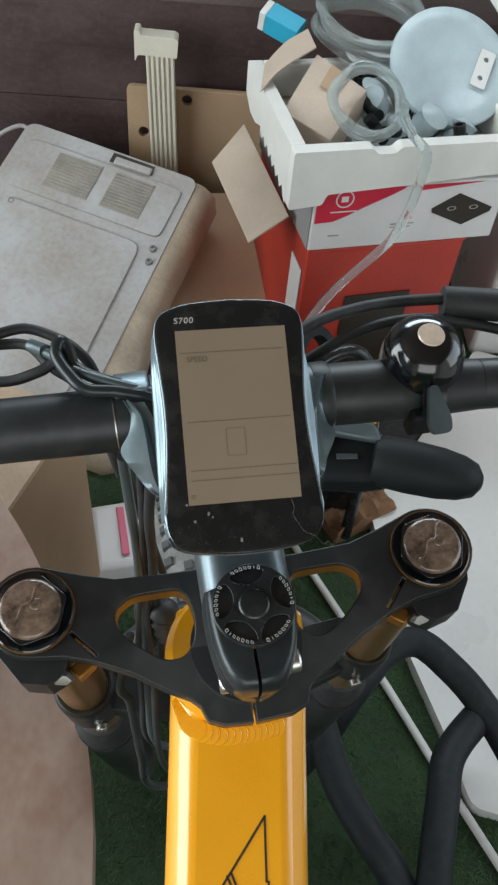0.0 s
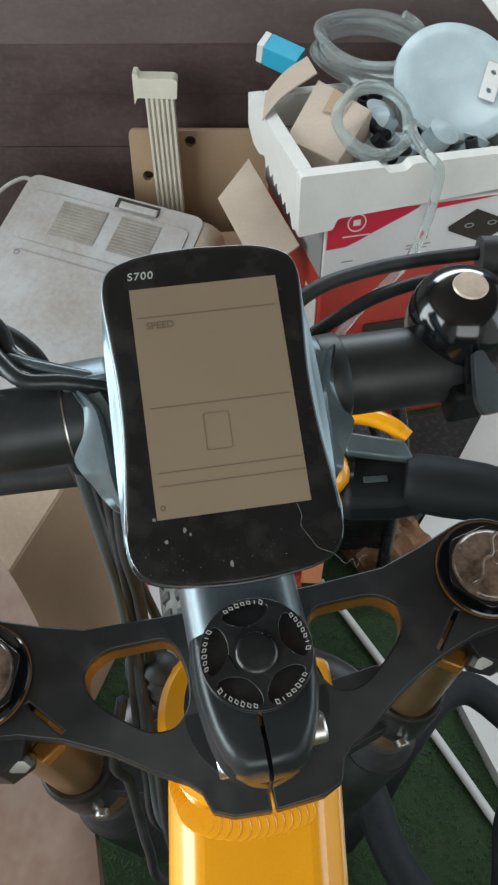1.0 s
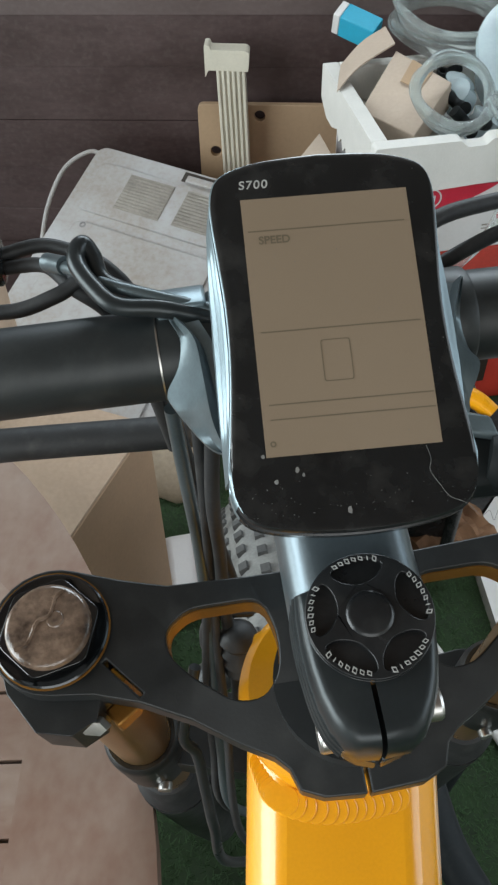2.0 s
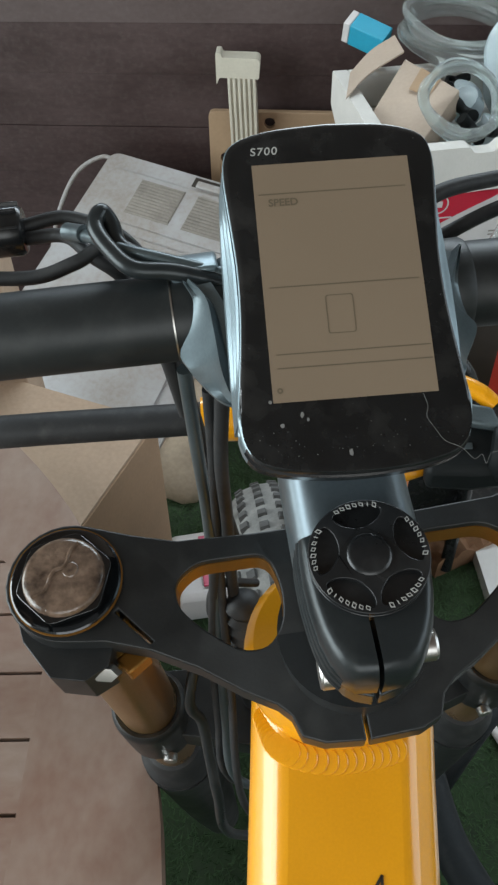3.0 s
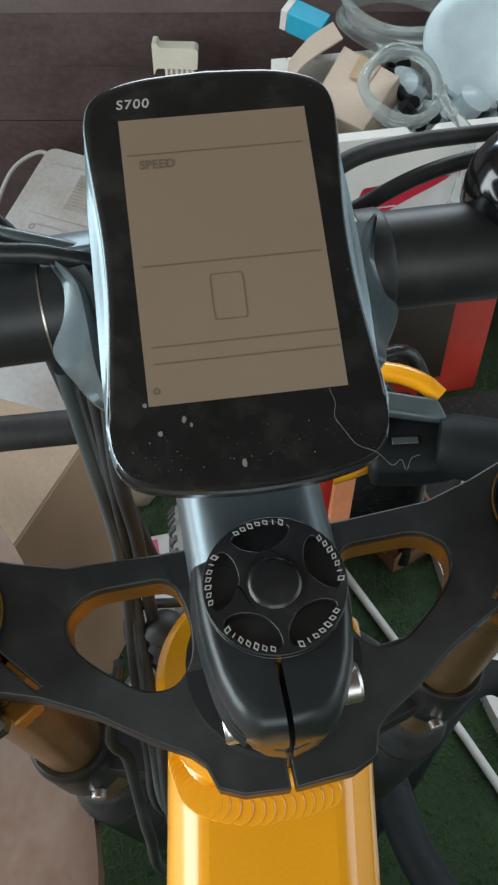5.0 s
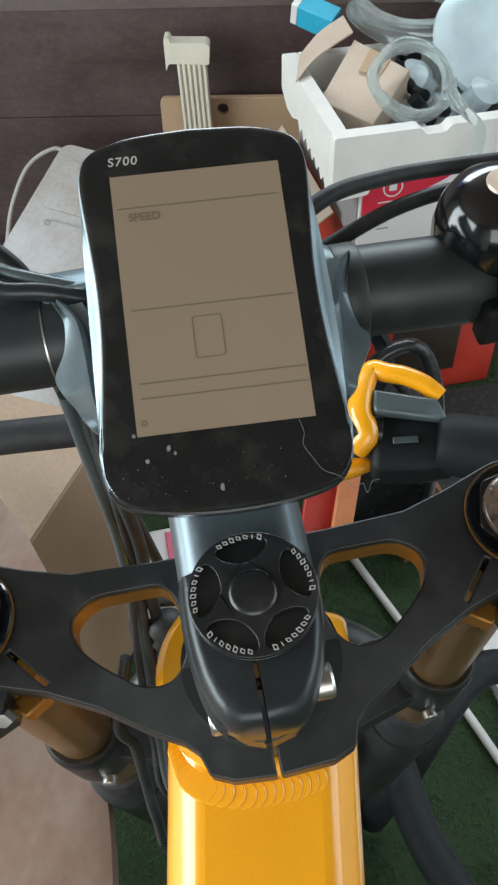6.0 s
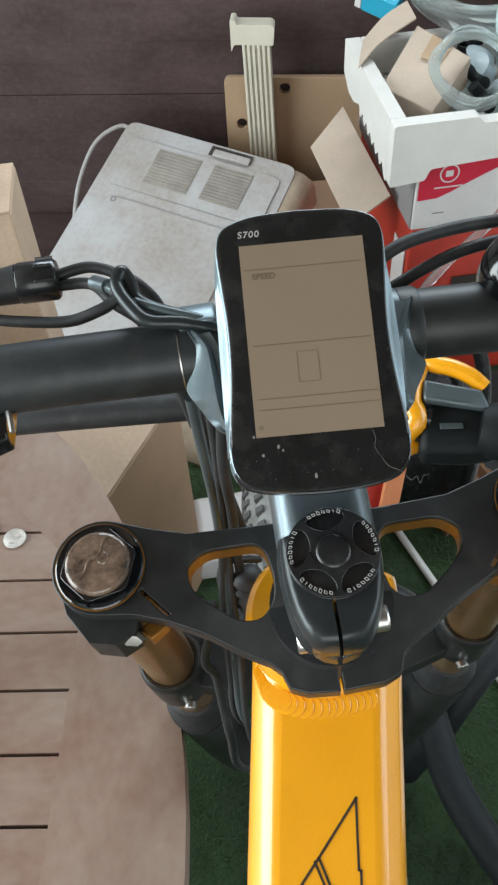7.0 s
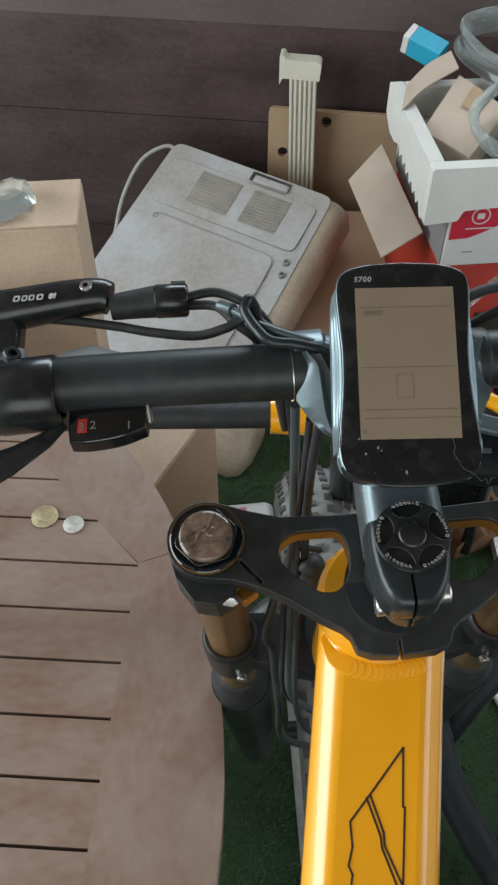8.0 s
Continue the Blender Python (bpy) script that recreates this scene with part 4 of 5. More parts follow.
# cables
CABLES = (
    ([(-0.099, 0.1490, -0.001), (-0.0837, 0.1499, 0.0), (-0.0688, 0.1417, 0.0), (-0.0602, 0.1342, -0.002), (-0.0545, 0.1270, -0.010), (-0.050, 0.110, -0.03), (-0.045, 0.09, -0.07), (-0.035, 0.07, -0.16)], 0.0026, M_RUBBER),
    ([(-0.099, 0.1448, -0.003), (-0.0833, 0.1400, 0.0), (-0.0729, 0.1241, 0.004), (-0.0629, 0.1176, -0.003), (-0.056, 0.110, -0.02), (-0.050, 0.095, -0.06)], 0.0026, M_RUBBER),
    ([(-0.260, 0.134, -0.008), (-0.2029, 0.1414, -0.006), (-0.1839, 0.1440, -0.004), (-0.1648, 0.1410, -0.003), (-0.1368, 0.1340, -0.003), (-0.1186, 0.1276, -0.002), (-0.0949, 0.1215, 0.0), (-0.0802, 0.1214, 0.004), (-0.0728, 0.1236, 0.006), (-0.0640, 0.1270, 0.010)], 0.0026, M_RUBBER),
    ([(-0.0263, 0.0935, 0.014), (-0.0434, 0.0970, 0.019), (-0.0566, 0.0989, 0.021), (-0.0635, 0.1068, 0.0225), (-0.0679, 0.1170, 0.0235), (-0.0657, 0.1235, 0.0239), (-0.0630, 0.1204, 0.021), (-0.0605, 0.1124, 0.018), (-0.0477, 0.1045, 0.0165), (-0.0270, 0.0985, 0.012)], 0.0029, M_STEM),
    ([(-0.0760, 0.1300, 0.009), (-0.0707, 0.1235, 0.013), (-0.0608, 0.1105, 0.0190), (-0.0479, 0.1022, 0.0205), (-0.0270, 0.0955, 0.016)], 0.0022, M_SHELL_DARK),
    ([(0.026, 0.112, 0.004), (0.0482, 0.1250, 0.010), (0.0723, 0.1349, 0.005), (0.0978, 0.1402, 0.0), (0.1225, 0.1388, 0.0)], 0.0029, M_RUBBER),
    ([(0.028, 0.104, -0.002), (0.0501, 0.1148, 0.0), (0.0767, 0.1259, 0.0), (0.1031, 0.1290, 0.0), (0.130, 0.126, -0.004), (0.170, 0.114, -0.010), (0.195, 0.100, -0.012)], 0.0027, M_RUBBER),
    ([(-0.046, 0.080, -0.010), (-0.0466, 0.0743, -0.05), (-0.0475, 0.0702, -0.10), (-0.0493, 0.0571, -0.14), (-0.0523, 0.0361, -0.19), (-0.0558, 0.0119, -0.23), (-0.0560, -0.0100, -0.28), (-0.030, -0.01, -0.36)], 0.0027, M_SHELL_DARK),
    ([(-0.034, 0.070, -0.010), (-0.0381, 0.0650, -0.05), (-0.0394, 0.0657, -0.10), (-0.0414, 0.0564, -0.14), (-0.0425, 0.0384, -0.20), (-0.0440, 0.0269, -0.25), (-0.030, 0.02, -0.34)], 0.0028, M_RUBBER),
    ([(-0.0389, 0.0740, -0.015), (-0.0414, 0.0690, -0.06), (-0.0445, 0.0669, -0.11), (-0.0465, 0.0568, -0.14), (-0.0500, 0.0229, -0.20), (-0.0530, -0.0250, -0.27), (-0.030, -0.03, -0.38)], 0.0022, M_RUBBER),
    ([(-0.0600, 0.0400, -0.17), (-0.0715, 0.0169, -0.20), (-0.0678, 0.0103, -0.22), (-0.0670, -0.0048, -0.24), (-0.0662, -0.0206, -0.26), (-0.0640, -0.0350, -0.31), (-0.030, -0.03, -0.42)], 0.0029, M_STEM),
    ([(-0.0480, 0.0600, -0.13), (-0.0560, 0.0380, -0.19), (-0.0600, 0.0150, -0.24), (-0.0600, -0.0080, -0.28), (-0.030, -0.0100, -0.37)], 0.0026, M_RUBBER),
    ([(-0.0300, 0.0620, -0.17), (-0.0480, 0.0560, -0.150), (-0.0540, 0.0500, -0.165), (-0.0500, 0.0430, -0.185)], 0.0022, M_RUBBER),
)
for pts, r, mt in CABLES:
    part("cable", tube(pts, r, 10, 8), mt, bike, "black cable" if mt is M_RUBBER else "grey cable", HEAD)
part("cable_end", tube([(-0.0810, 0.1352, 0.0065), (-0.0780, 0.1325, 0.0080), (-0.0740, 0.1280, 0.0110)], 0.0032, 14, 4), M_SHELL_DARK, bike, "grey sleeve on the cable's end", HEAD)
part("cable_boot", lathe([(0, 0), (0.0040, 0), (0.0075, 0.002), (0.0060, 0.006), (0.0084, 0.009), (0.0066, 0.013), (0.0090, 0.016), (0.0072, 0.020), (0.0094, 0.024), (0.0080, 0.028), (0.0042, 0.031), (0, 0.031)], 20, along((-0.0395, 0.038, -0.181), (-0.0365, 0.053, -0.145))), M_RUBBER, bike, "ribbed black cable boot", HEAD)

# front wheel
wheel = part("front_wheel", lathe([(0.262, -0.030), (0.275, -0.044), (0.300, -0.050), (0.325, -0.043), (0.340, -0.026), (0.345, -0.008), (0.345, 0.008), (0.340, 0.026), (0.325, 0.043), (0.300, 0.050), (0.275, 0.044), (0.262, 0.030), (0.262, -0.030)], 96, pose(0, 0, 0, 0, 90, 0)), M_TREAD, bike, "front wheel with knobbly dusty tyre", HEAD @ Matrix.Translation((0.0, 0.045, -0.770)))
WH = HEAD @ Matrix.Translation((0.0, 0.045, -0.770))
bm = bmesh.new()
for i in range(84):
    a = i * 360 / 84
    for x, dz, off in ((-0.041, -0.019, 0), (-0.028, -0.006, 2.1), (-0.0095, 0.0, 0), (0.0095, 0.0, 2.1), (0.028, -0.006, 0), (0.041, -0.019, 2.1)):
        mm = pose(0, 0, 0, a + off, 0, 0) @ Matrix.Translation((x, 0, 0.3435 + dz)) @ pose(0, 0, 0, 0, x * 1000, 0)
        loft([[(-0.0052, -0.0065, -0.002), (0.0052, -0.0065, -0.002), (0.0052, 0.0065, -0.002), (-0.0052, 0.0065, -0.002)], [(-0.0042, -0.005, 0.004), (0.0042, -0.005, 0.004), (0.0042, 0.005, 0.004), (-0.0042, 0.005, 0.004)]], mm, bm)
tagged(part("tread", bm, M_TYRE, wheel, "dark tread knobs", WH), kind="stuff")
part("rim", ring(0.240, 0.264, -0.032, 0.032, 72, pose(0, 0, 0, 0, 90, 0)), M_CROWN, wheel, "black rim", WH)
bm = bmesh.new()
for i in range(28):
    a = radians(i * 360 / 28)
    tube([(0.02 * (-1) ** i, 0.018 * math.cos(a), 0.018 * math.sin(a)), (0, 0.242 * math.cos(a + 0.1), 0.242 * math.sin(a + 0.1))], 0.001, 5, bm=bm)
part("spokes", bm, M_STEEL, wheel, "steel spokes", WH)
part("hub", lathe([(0, -0.055), (0.012, -0.055), (0.012, -0.03), (0.022, -0.025), (0.022, 0.025), (0.012, 0.03), (0.012, 0.055), (0, 0.055)], 24, pose(0, 0, 0, 0, 90, 0)), M_CROWN, wheel, "", WH)

# ---- round slatted table ----
TC, TR_, TZ = Vector((-0.7463, 0.0928, 0.0)), 0.655, 0.695
TAB = Matrix.Translation((TC.x, TC.y, 0)) @ pose(0, 0, 0, 0, 0, 4.3)
table = thing("garden_table", "round weathered teak garden table with slatted top", "table", (TC.x, TC.y, 0))
# rim: four wide segments with straight inner edges, so that the inside is an octagon
inner = [(0.550, -0.250), (0.550, 0.250), (0.250, 0.550), (-0.250, 0.550), (-0.550, 0.250), (-0.550, -0.250), (-0.250, -0.550), (0.250, -0.550)]
for k in range(8):
    a, b = Vector(inner[k]), Vector(inner[(k + 1) % 8])
    a0, b0 = math.degrees(math.atan2(a.y, a.x)), math.degrees(math.atan2(b.y, b.x))
    if b0 < a0:
        b0 += 360
    g = 0.05
    outl_k = arc(0, 0, TR_, a0 + g, b0 - g, 14) + [tuple(b * 0.9995 + (a - b).normalized() * 0.0003), tuple(a * 0.9995 + (b - a).normalized() * 0.0003)]
    part("rim_board", prism(outl_k, TZ - 0.030, TZ), M_RIM, table, "", TAB)


def slat_span(y):
    """How far the slats reach to each side inside the octagon."""
    y = abs(y)
    return 0.550 if y <= 0.250 else 0.550 - (y - 0.250)


PITCH, Y0 = 0.0537, 0.0321
rows = [Y0 + PITCH * i for i in range(-12, 11)]
for ya, yb in zip(rows, rows[1:]):
    ya, yb = max(ya + 0.0015, -0.549), min(yb - 0.0015, 0.549)
    if yb - ya < 0.01:
        continue
    xa, xb = slat_span(ya) - 0.0001, slat_span(yb) - 0.0001
    part("slat", prism([(-xa, ya), (xa, ya), (xb, yb), (-xb, yb)], TZ - 0.026, TZ - 0.0002), M_TABLE, table, "", TAB)
for x in (-0.3, 0.0, 0.3):
    part("batten", boxes((x - 0.03, x + 0.03, -0.54, 0.54, TZ - 0.056, TZ - 0.0262)), M_RIM, table, "", TAB)
for sx in (-1, 1):
    for sy in (-1, 1):
        part("leg", boxes((sx * 0.36 - 0.03, sx * 0.36 + 0.03, sy * 0.3 - 0.03, sy * 0.3 + 0.03, 0.0, TZ - 0.0562)), M_RIM, table, "", TAB, bevel=0.004)


def coin(at, r, material, label):
    bm = lathe([(0, 0), (r - 0.0003, 0), (r, 0.0003), (r, 0.0016), (r - 0.0003, 0.0019), (r - 0.0012, 0.0019), (r - 0.0016, 0.0016), (0, 0.0016)], 36)
    ring(r * 0.28, r * 0.34, 0.0016, 0.0019, 24, Matrix.Translation((0.001, 0.002, 0)), bm)
    box(bm, -r * 0.4, r * 0.35, -r * 0.55, -r * 0.4, 0.0016, 0.0019)
    solo("coin", bm, material, label, "coin", Matrix.Translation(at), group="coins on the table")


coin((-0.3286, 0.4271, TZ), 0.0145, M_COIN_G, "brass-coloured coin lying on the slatted table")
coin((-0.2953, 0.4210, TZ), 0.0112, M_COIN_S, "smaller silvery coin lying on the slatted table")

# ---- cardboard boxes beside the table ----


def carton(name, label, m, w, d, h, material, flaps=True, tape=None, body=None, lid=False):
    """A closed box with its flaps as separate lids."""
    ob = thing(name, label, "box", m.translation)
    part("body", boxes((0, w, 0, d, 0, h - 0.004)), body or material, ob, "", m, bevel=0.003)
    if flaps:
        part("flap", boxes((0.001, w - 0.001, 0.001, d / 2 - 0.001, h - 0.0038, h)), material, ob, "", m, bevel=0.001)
        part("flap", boxes((0.001, w - 0.001, d / 2 + 0.001, d - 0.001, h - 0.0038, h)), material, ob, "", m, bevel=0.001)
    if lid:
        part("lid", boxes((0.001, w - 0.001, 0.001, d - 0.001, h - 0.0038, h)), material, ob, "", m, bevel=0.001)
    if tape:
        part("tape", boxes((w * 0.06, w * 0.94, d / 2 - 0.024, d / 2 + 0.024, h + 0.0003, h + 0.0008)), tape, ob, "strip of parcel tape", m)
    return ob


# low box by the table, its right side along a slanted line; body coloured darker for shade
carton("cardboard_box", "plain brown cardboard box standing on the turf beside the table", Matrix.Translation((-0.212, 0.812, 0)) @ pose(0, 0, 0, 0, 0, 161), 0.34, 0.27, 0.50, M_CARD, flaps=False, body=M_CARD_SHADE, lid=True)
carton("cardboard_box", "tall brown cardboard box against the dark wall", Matrix.Translation((-0.411, 0.8828, 0)) @ pose(0, 0, 0, 0, 0, 103), 0.125, 0.42, 0.757, M_CARD)
pack = thing("plastic_package", "crumpled clear plastic package on a cardboard box", "package", (-0.545, 0.90, 0.757))
bm = bmesh.new()
bmesh.ops.create_uvsphere(bm, u_segments=20, v_segments=12, radius=1.0)
for v in bm.verts:
    n = noise.noise(v.co * 2.3) * 0.35 + noise.noise(v.co * 6.0) * 0.12
    v.co *= 1 + n
    v.co = Vector((max(-0.9, min(0.9, v.co.x)) * 0.060, max(-0.85, min(0.85, v.co.y)) * 0.040, (max(-0.6, v.co.z) + 0.6) * 0.022))
part("film", bm, M_HOSE, pack, "", Matrix.Translation((-0.532, 0.900, 0.758)) @ pose(0, 0, 0, 0, 0, 35), angle=25)

# ---- leaning appliance ----
A0, A1, A2 = Vector((-0.045, 1.715, 0.325)), Vector((-0.490, 1.885, 0.362)), Vector((-0.215, 1.060, 0.055))
ax = (A1 - A0).normalized()
ay = (A2 - A0)
ay = (ay - ax * ay.dot(ax)).normalized()
az = ax.cross(ay)
if az.z < 0:
    az = -az
AW, AH = (A1 - A0).length, (A2 - A0).length
APP = frame_of(ax, ay, az, A0)
app = thing("air_conditioner", "dusty aged white plastic appliance housing leaning on the wall", "appliance", (-0.35, 1.35, 0.0))
body_out = rounded([(0.024, 0), (AW, 0.0), (AW + 0.015, AH), (0.014, AH)], 0.030, 6)
band = [[(0.030, y, z0 - 0.003), (0.012, y, z0 - 0.006), (-0.010 - dx, y, z0 - 0.020), (-0.019 - dx, y, z0 - 0.036), (-0.021 - dx, y, -0.100), (0.030, y, -0.100)] for y, z0, dx in ((0.000, -0.012, -0.006), (0.008, -0.002, 0.0), (0.05, 0.0, 0.0), (0.36, 0.0, 0.0), (0.50, 0.0, 0.030), (0.60, 0.0, 0.065), (AH - 0.05, -0.002, 0.078), (AH - 0.005, -0.008, 0.072), (AH + 0.012, -0.024, 0.050))]
SIDE_BAND = loft(band)
part("housing", prism(body_out, -0.026, 0.0), M_OLDWHITE, app, "aged white plastic housing", APP, bevel=0.012, seg=4)
part("side_band", SIDE_BAND, M_DIRTY, app, "yellowed rounded side of the housing", APP, angle=60)
part("back_shell", prism([(AW / 2 + (x - AW / 2) * 0.985, AH / 2 + (y - AH / 2) * 0.99) for x, y in body_out], -0.105, -0.0265), M_DIRTY, app, "yellowed rear shell", APP, bevel=0.008)
part("raised_panel", prism(rounded([(0.075, 0.215), (AW - 0.045, 0.215), (AW - 0.035, AH - 0.05), (0.065, AH - 0.05)], 0.03, 5), 0.0002, 0.006), M_OLDWHITE, app, "", APP, bevel=0.004)
part("vent_panel", prism(rounded([(0.045, 0.045), (AW - 0.03, 0.045), (AW - 0.03, 0.185), (0.045, 0.185)], 0.02, 5), 0.0002, 0.005), M_OLDWHITE, app, "", APP, bevel=0.003)
for x0, x1 in ((0.110, 0.212), (0.246, 0.362)):
    part("vent_backing", boxes((x0, x1, 0.058, 0.158, 0.0052, 0.0062)), M_VENT, app, "grey vent", APP)
    for i in range(11):
        part("vent_slat", boxes((x0 + 0.002, x1 - 0.002, 0.060 + i * 0.0088, 0.0642 + i * 0.0088, 0.0063, 0.0085)), M_VENT, app, "", APP)
# no hollow here: a flat dark plate gives the recess its shade
part("grip_recess_shade", boxes((0.135, 0.245, 0.006, 0.034, 0.0004, 0.0012)), M_INK, app, "dark plate for the shade in the hand grip recess", APP, bevel=0.0004)
part("grip_bar", boxes((0.135, 0.232, 0.018, 0.037, 0.0013, 0.009)), M_OLDWHITE, app, "", APP, bevel=0.003)
for x, y in ((0.046, 0.215), (0.040, 0.250), (AW - 0.070, 0.225)):
    part("screw_boss", lathe([(0, 0.0), (0.009, 0.0), (0.008, 0.006), (0.004, 0.007), (0.004, 0.003), (0, 0.003)], 16, Matrix.Translation((x, y, 0.0003))), M_GREY_CARD, app, "", APP)
cord = [(AW - 0.01, 0.01, -0.03), (AW + 0.03, 0.01, -0.02), (AW + 0.075, 0.07, -0.03), (AW + 0.080, 0.17, -0.06), (AW + 0.055, 0.27, -0.09), (AW + 0.04, 0.35, -0.13)]
part("power_cord", tube(cord, 0.0055, 10, 8), M_OLDWHITE, app, "grey white power cord", APP)

# ---- fluted post and boards by the wall ----
post = thing("plastic_post", "cream fluted plastic post with a clip head leaning on the wall", "post", (-0.16, 1.90, 0.0))
PO = Matrix.Translation((-0.1560, 1.925, 0.0)) @ pose(0, 0, 0, 1.5, -1.5, 0)
part("shaft", boxes((-0.033, 0.033, -0.014, 0.014, 0.0, 0.545)), M_CREAM, post, "", PO, bevel=0.002)
for i in range(6):
    x = -0.0290 + i * 0.0116
    part("flute", boxes((x - 0.0032, x + 0.0032, -0.0195, -0.0142, 0.0, 0.545)), M_CREAM, post, "", PO, bevel=0.0012)
part("clip_head", prism(rounded([(-0.058, 0.524), (-0.050, 0.540), (0.040, 0.534), (0.044, 0.574), (0.036, 0.580), (-0.042, 0.584), (-0.044, 0.594), (-0.056, 0.594)], 0.004, 3), -0.020, 0.020), M_CREAM, post, "", PO @ pose(0, 0, 0, 90, 0, 0), bevel=0.004)
board = thing("hardboard_sheet", "tan hardboard sheet with round holes leaning on the wall", "board", (0.0, 1.97, 0.0))
BO = Matrix.Translation((-0.258, 1.955, 0.0)) @ pose(0, 0, 0, -1.5, 0, -1)
hole_a = [(0.040 + 0.0135 * math.cos(radians(30 * i)), 0.315 + 0.0135 * math.sin(radians(30 * i))) for i in range(12)]
hole_b = [(0.150 + 0.0135 * math.cos(radians(30 * i)), 0.405 + 0.0135 * math.sin(radians(30 * i))) for i in range(12)]
part("sheet", prism(rounded([(0, 0.0), (0.60, 0.0), (0.60, 0.432), (0, 0.432)], 0.015, 4), -0.009, 0.009, [hole_a, hole_b]), M_BROWN, board, "", BO @ pose(0, 0, 0, 90, 0, 0), bevel=0.002)
loose = thing("brown_board", "brown board lying aslant on the turf, darkened for shade", "board", (0.0, 1.5, 0.0))
# the shade over this board is in its colour
part("sheet", boxes((-0.16, 0.16, -0.26, 0.26, 0.0, 0.012)), M_CARD_SHADE, loose, "", Matrix.Translation((0.015, 1.62, 0.10)) @ pose(0, 0, 0, 24, 0, 6), bevel=0.002)

# ---- stacked boxes with the foam crate ----
BX = Matrix.Translation((0.165, 1.350, 0.0)) @ pose(0, 0, 0, 0, 0, 13)
red = thing("red_box", "red printed cardboard box standing on the turf", "box", (0.3, 1.55, 0.0))
part("body", boxes((0, 0.345, 0, 0.40, 0, 0.408)), M_RED, red, "", BX, bevel=0.004)
part("lid_flap", boxes((0.0, 0.345, -0.004, 0.40, 0.4085, 0.413)), M_RED, red, "", BX, bevel=0.001)
part("printed_picture", boxes((0.10, 0.25, -0.0035, -0.0012, 0.06, 0.285)), M_INK, red, "dark printed picture", BX)
part("side_panel", boxes((-0.0035, -0.0012, 0.015, 0.085, 0.16, 0.35)), M_WHITE_CARD, red, "pale side panel", BX)
hob = thing("stove_box", "white and crimson printed box of a gas hob", "box", (0.35, 1.58, 0.413))
part("body", boxes((-0.002, 0.400, -0.004, 0.42, 0.4135, 0.5495)), M_WHITE_CARD, hob, "", BX, bevel=0.003)
part("side_panel", boxes((-0.005, -0.0025, 0.0, 0.40, 0.416, 0.515)), M_GREY_CARD, hob, "grey side of the box", BX)
# crimson swoosh, pale ring mark, printed hob picture
sw = [(0.003, 0.478), (0.003, 0.548), (0.182, 0.548), (0.176, 0.543), (0.155, 0.532), (0.125, 0.519), (0.095, 0.505), (0.065, 0.490), (0.040, 0.480)]
part("crimson_band", prism(sw, 0.0046, 0.0060), M_CRIMSON, hob, "crimson printed band", BX @ pose(0, 0, 0, 90, 0, 0))
part("crimson_corner", prism([(0.215, 0.548), (0.345, 0.548), (0.215, 0.537)], 0.0046, 0.0060), M_CRIMSON, hob, "", BX @ pose(0, 0, 0, 90, 0, 0))
part("ring_mark", ring(0.0160, 0.0185, 0.0062, 0.0068, 28, Matrix.Translation((0.058, 0.529, 0))), M_WHITE_CARD, hob, "pale ring mark", BX @ pose(0, 0, 0, 90, 0, 0))
part("ring_mark", boxes((0.051, 0.065, 0.523, 0.535, 0.0062, 0.0068), (0.032, 0.086, 0.5005, 0.5030, 0.0062, 0.0068)), M_WHITE_CARD, hob, "", BX @ pose(0, 0, 0, 90, 0, 0))
part("crimson_block", boxes((0.190, 0.206, 0.474, 0.492, 0.0046, 0.0060)), M_CRIMSON, hob, "", BX @ pose(0, 0, 0, 90, 0, 0))
for x0, x1, z0, z1 in ((0.165, 0.215, 0.462, 0.4645), (0.165, 0.208, 0.455, 0.4570), (0.035, 0.058, 0.446, 0.4480)):
    part("grey_line", boxes((x0, x1, z0, z1, 0.0046, 0.0056)), M_VENT, hob, "illegible grey line of print", BX @ pose(0, 0, 0, 90, 0, 0))
pic = [(0.247, 0.493), (0.300, 0.524), (0.380, 0.487), (0.378, 0.478), (0.322, 0.450), (0.249, 0.484)]
part("printed_hob", prism(pic, 0.0046, 0.0060), M_INK, hob, "printed picture of a black hob", BX @ pose(0, 0, 0, 90, 0, 0))
for x in (0.290, 0.338):
    part("printed_burner", ring(0.007, 0.010, 0.0062, 0.0067, 18, Matrix.Translation((x, 0.491, 0)) @ Matrix.Diagonal((1, 0.5, 1, 1))), M_STEEL, hob, "", BX @ pose(0, 0, 0, 90, 0, 0))

foam = thing("foam_crate", "open white polystyrene crate with a chipped side, full of odds", "crate", (0.35, 1.6, 0.50))
FX0, FX1, FY0, FY1, FZ0, FZ1 = -0.060, 0.42, -0.022, 0.345, 0.5300, 0.641
part("floor", boxes((FX0 + 0.03, FX1, 0.007, FY1, 0.5500, 0.5700)), M_FOAM, foam, "", BX, bevel=0.004)
part("front_wall", prism(rounded([(FX0, 0.524), (0.006, 0.530), (0.014, 0.5515), (0.20, 0.562), (FX1, 0.577), (FX1, FZ1), (0.145, FZ1), (0.135, FZ1 - 0.012), (0.10, FZ1 - 0.012), (0.09, FZ1), (FX0, FZ1)], 0.006, 3), -0.028 - FY0 - 0.0, -FY0), M_FOAM, foam, "", BX @ pose(0, 0, 0, 90, 0, 0), bevel=0.005)
side = [(FY0 + 0.0285, 0.520)] + [(0.02 + 0.030 * i + (0.014 if j else 0.0), 0.526 + 0.0035 * i + (0.020 if j else 0.0)) for i in range(7) for j in (0, 1)] + [(0.255, 0.552), (0.30, 0.552)] + [(FY1, 0.575), (FY1, FZ1), (FY0 + 0.0285, FZ1)]
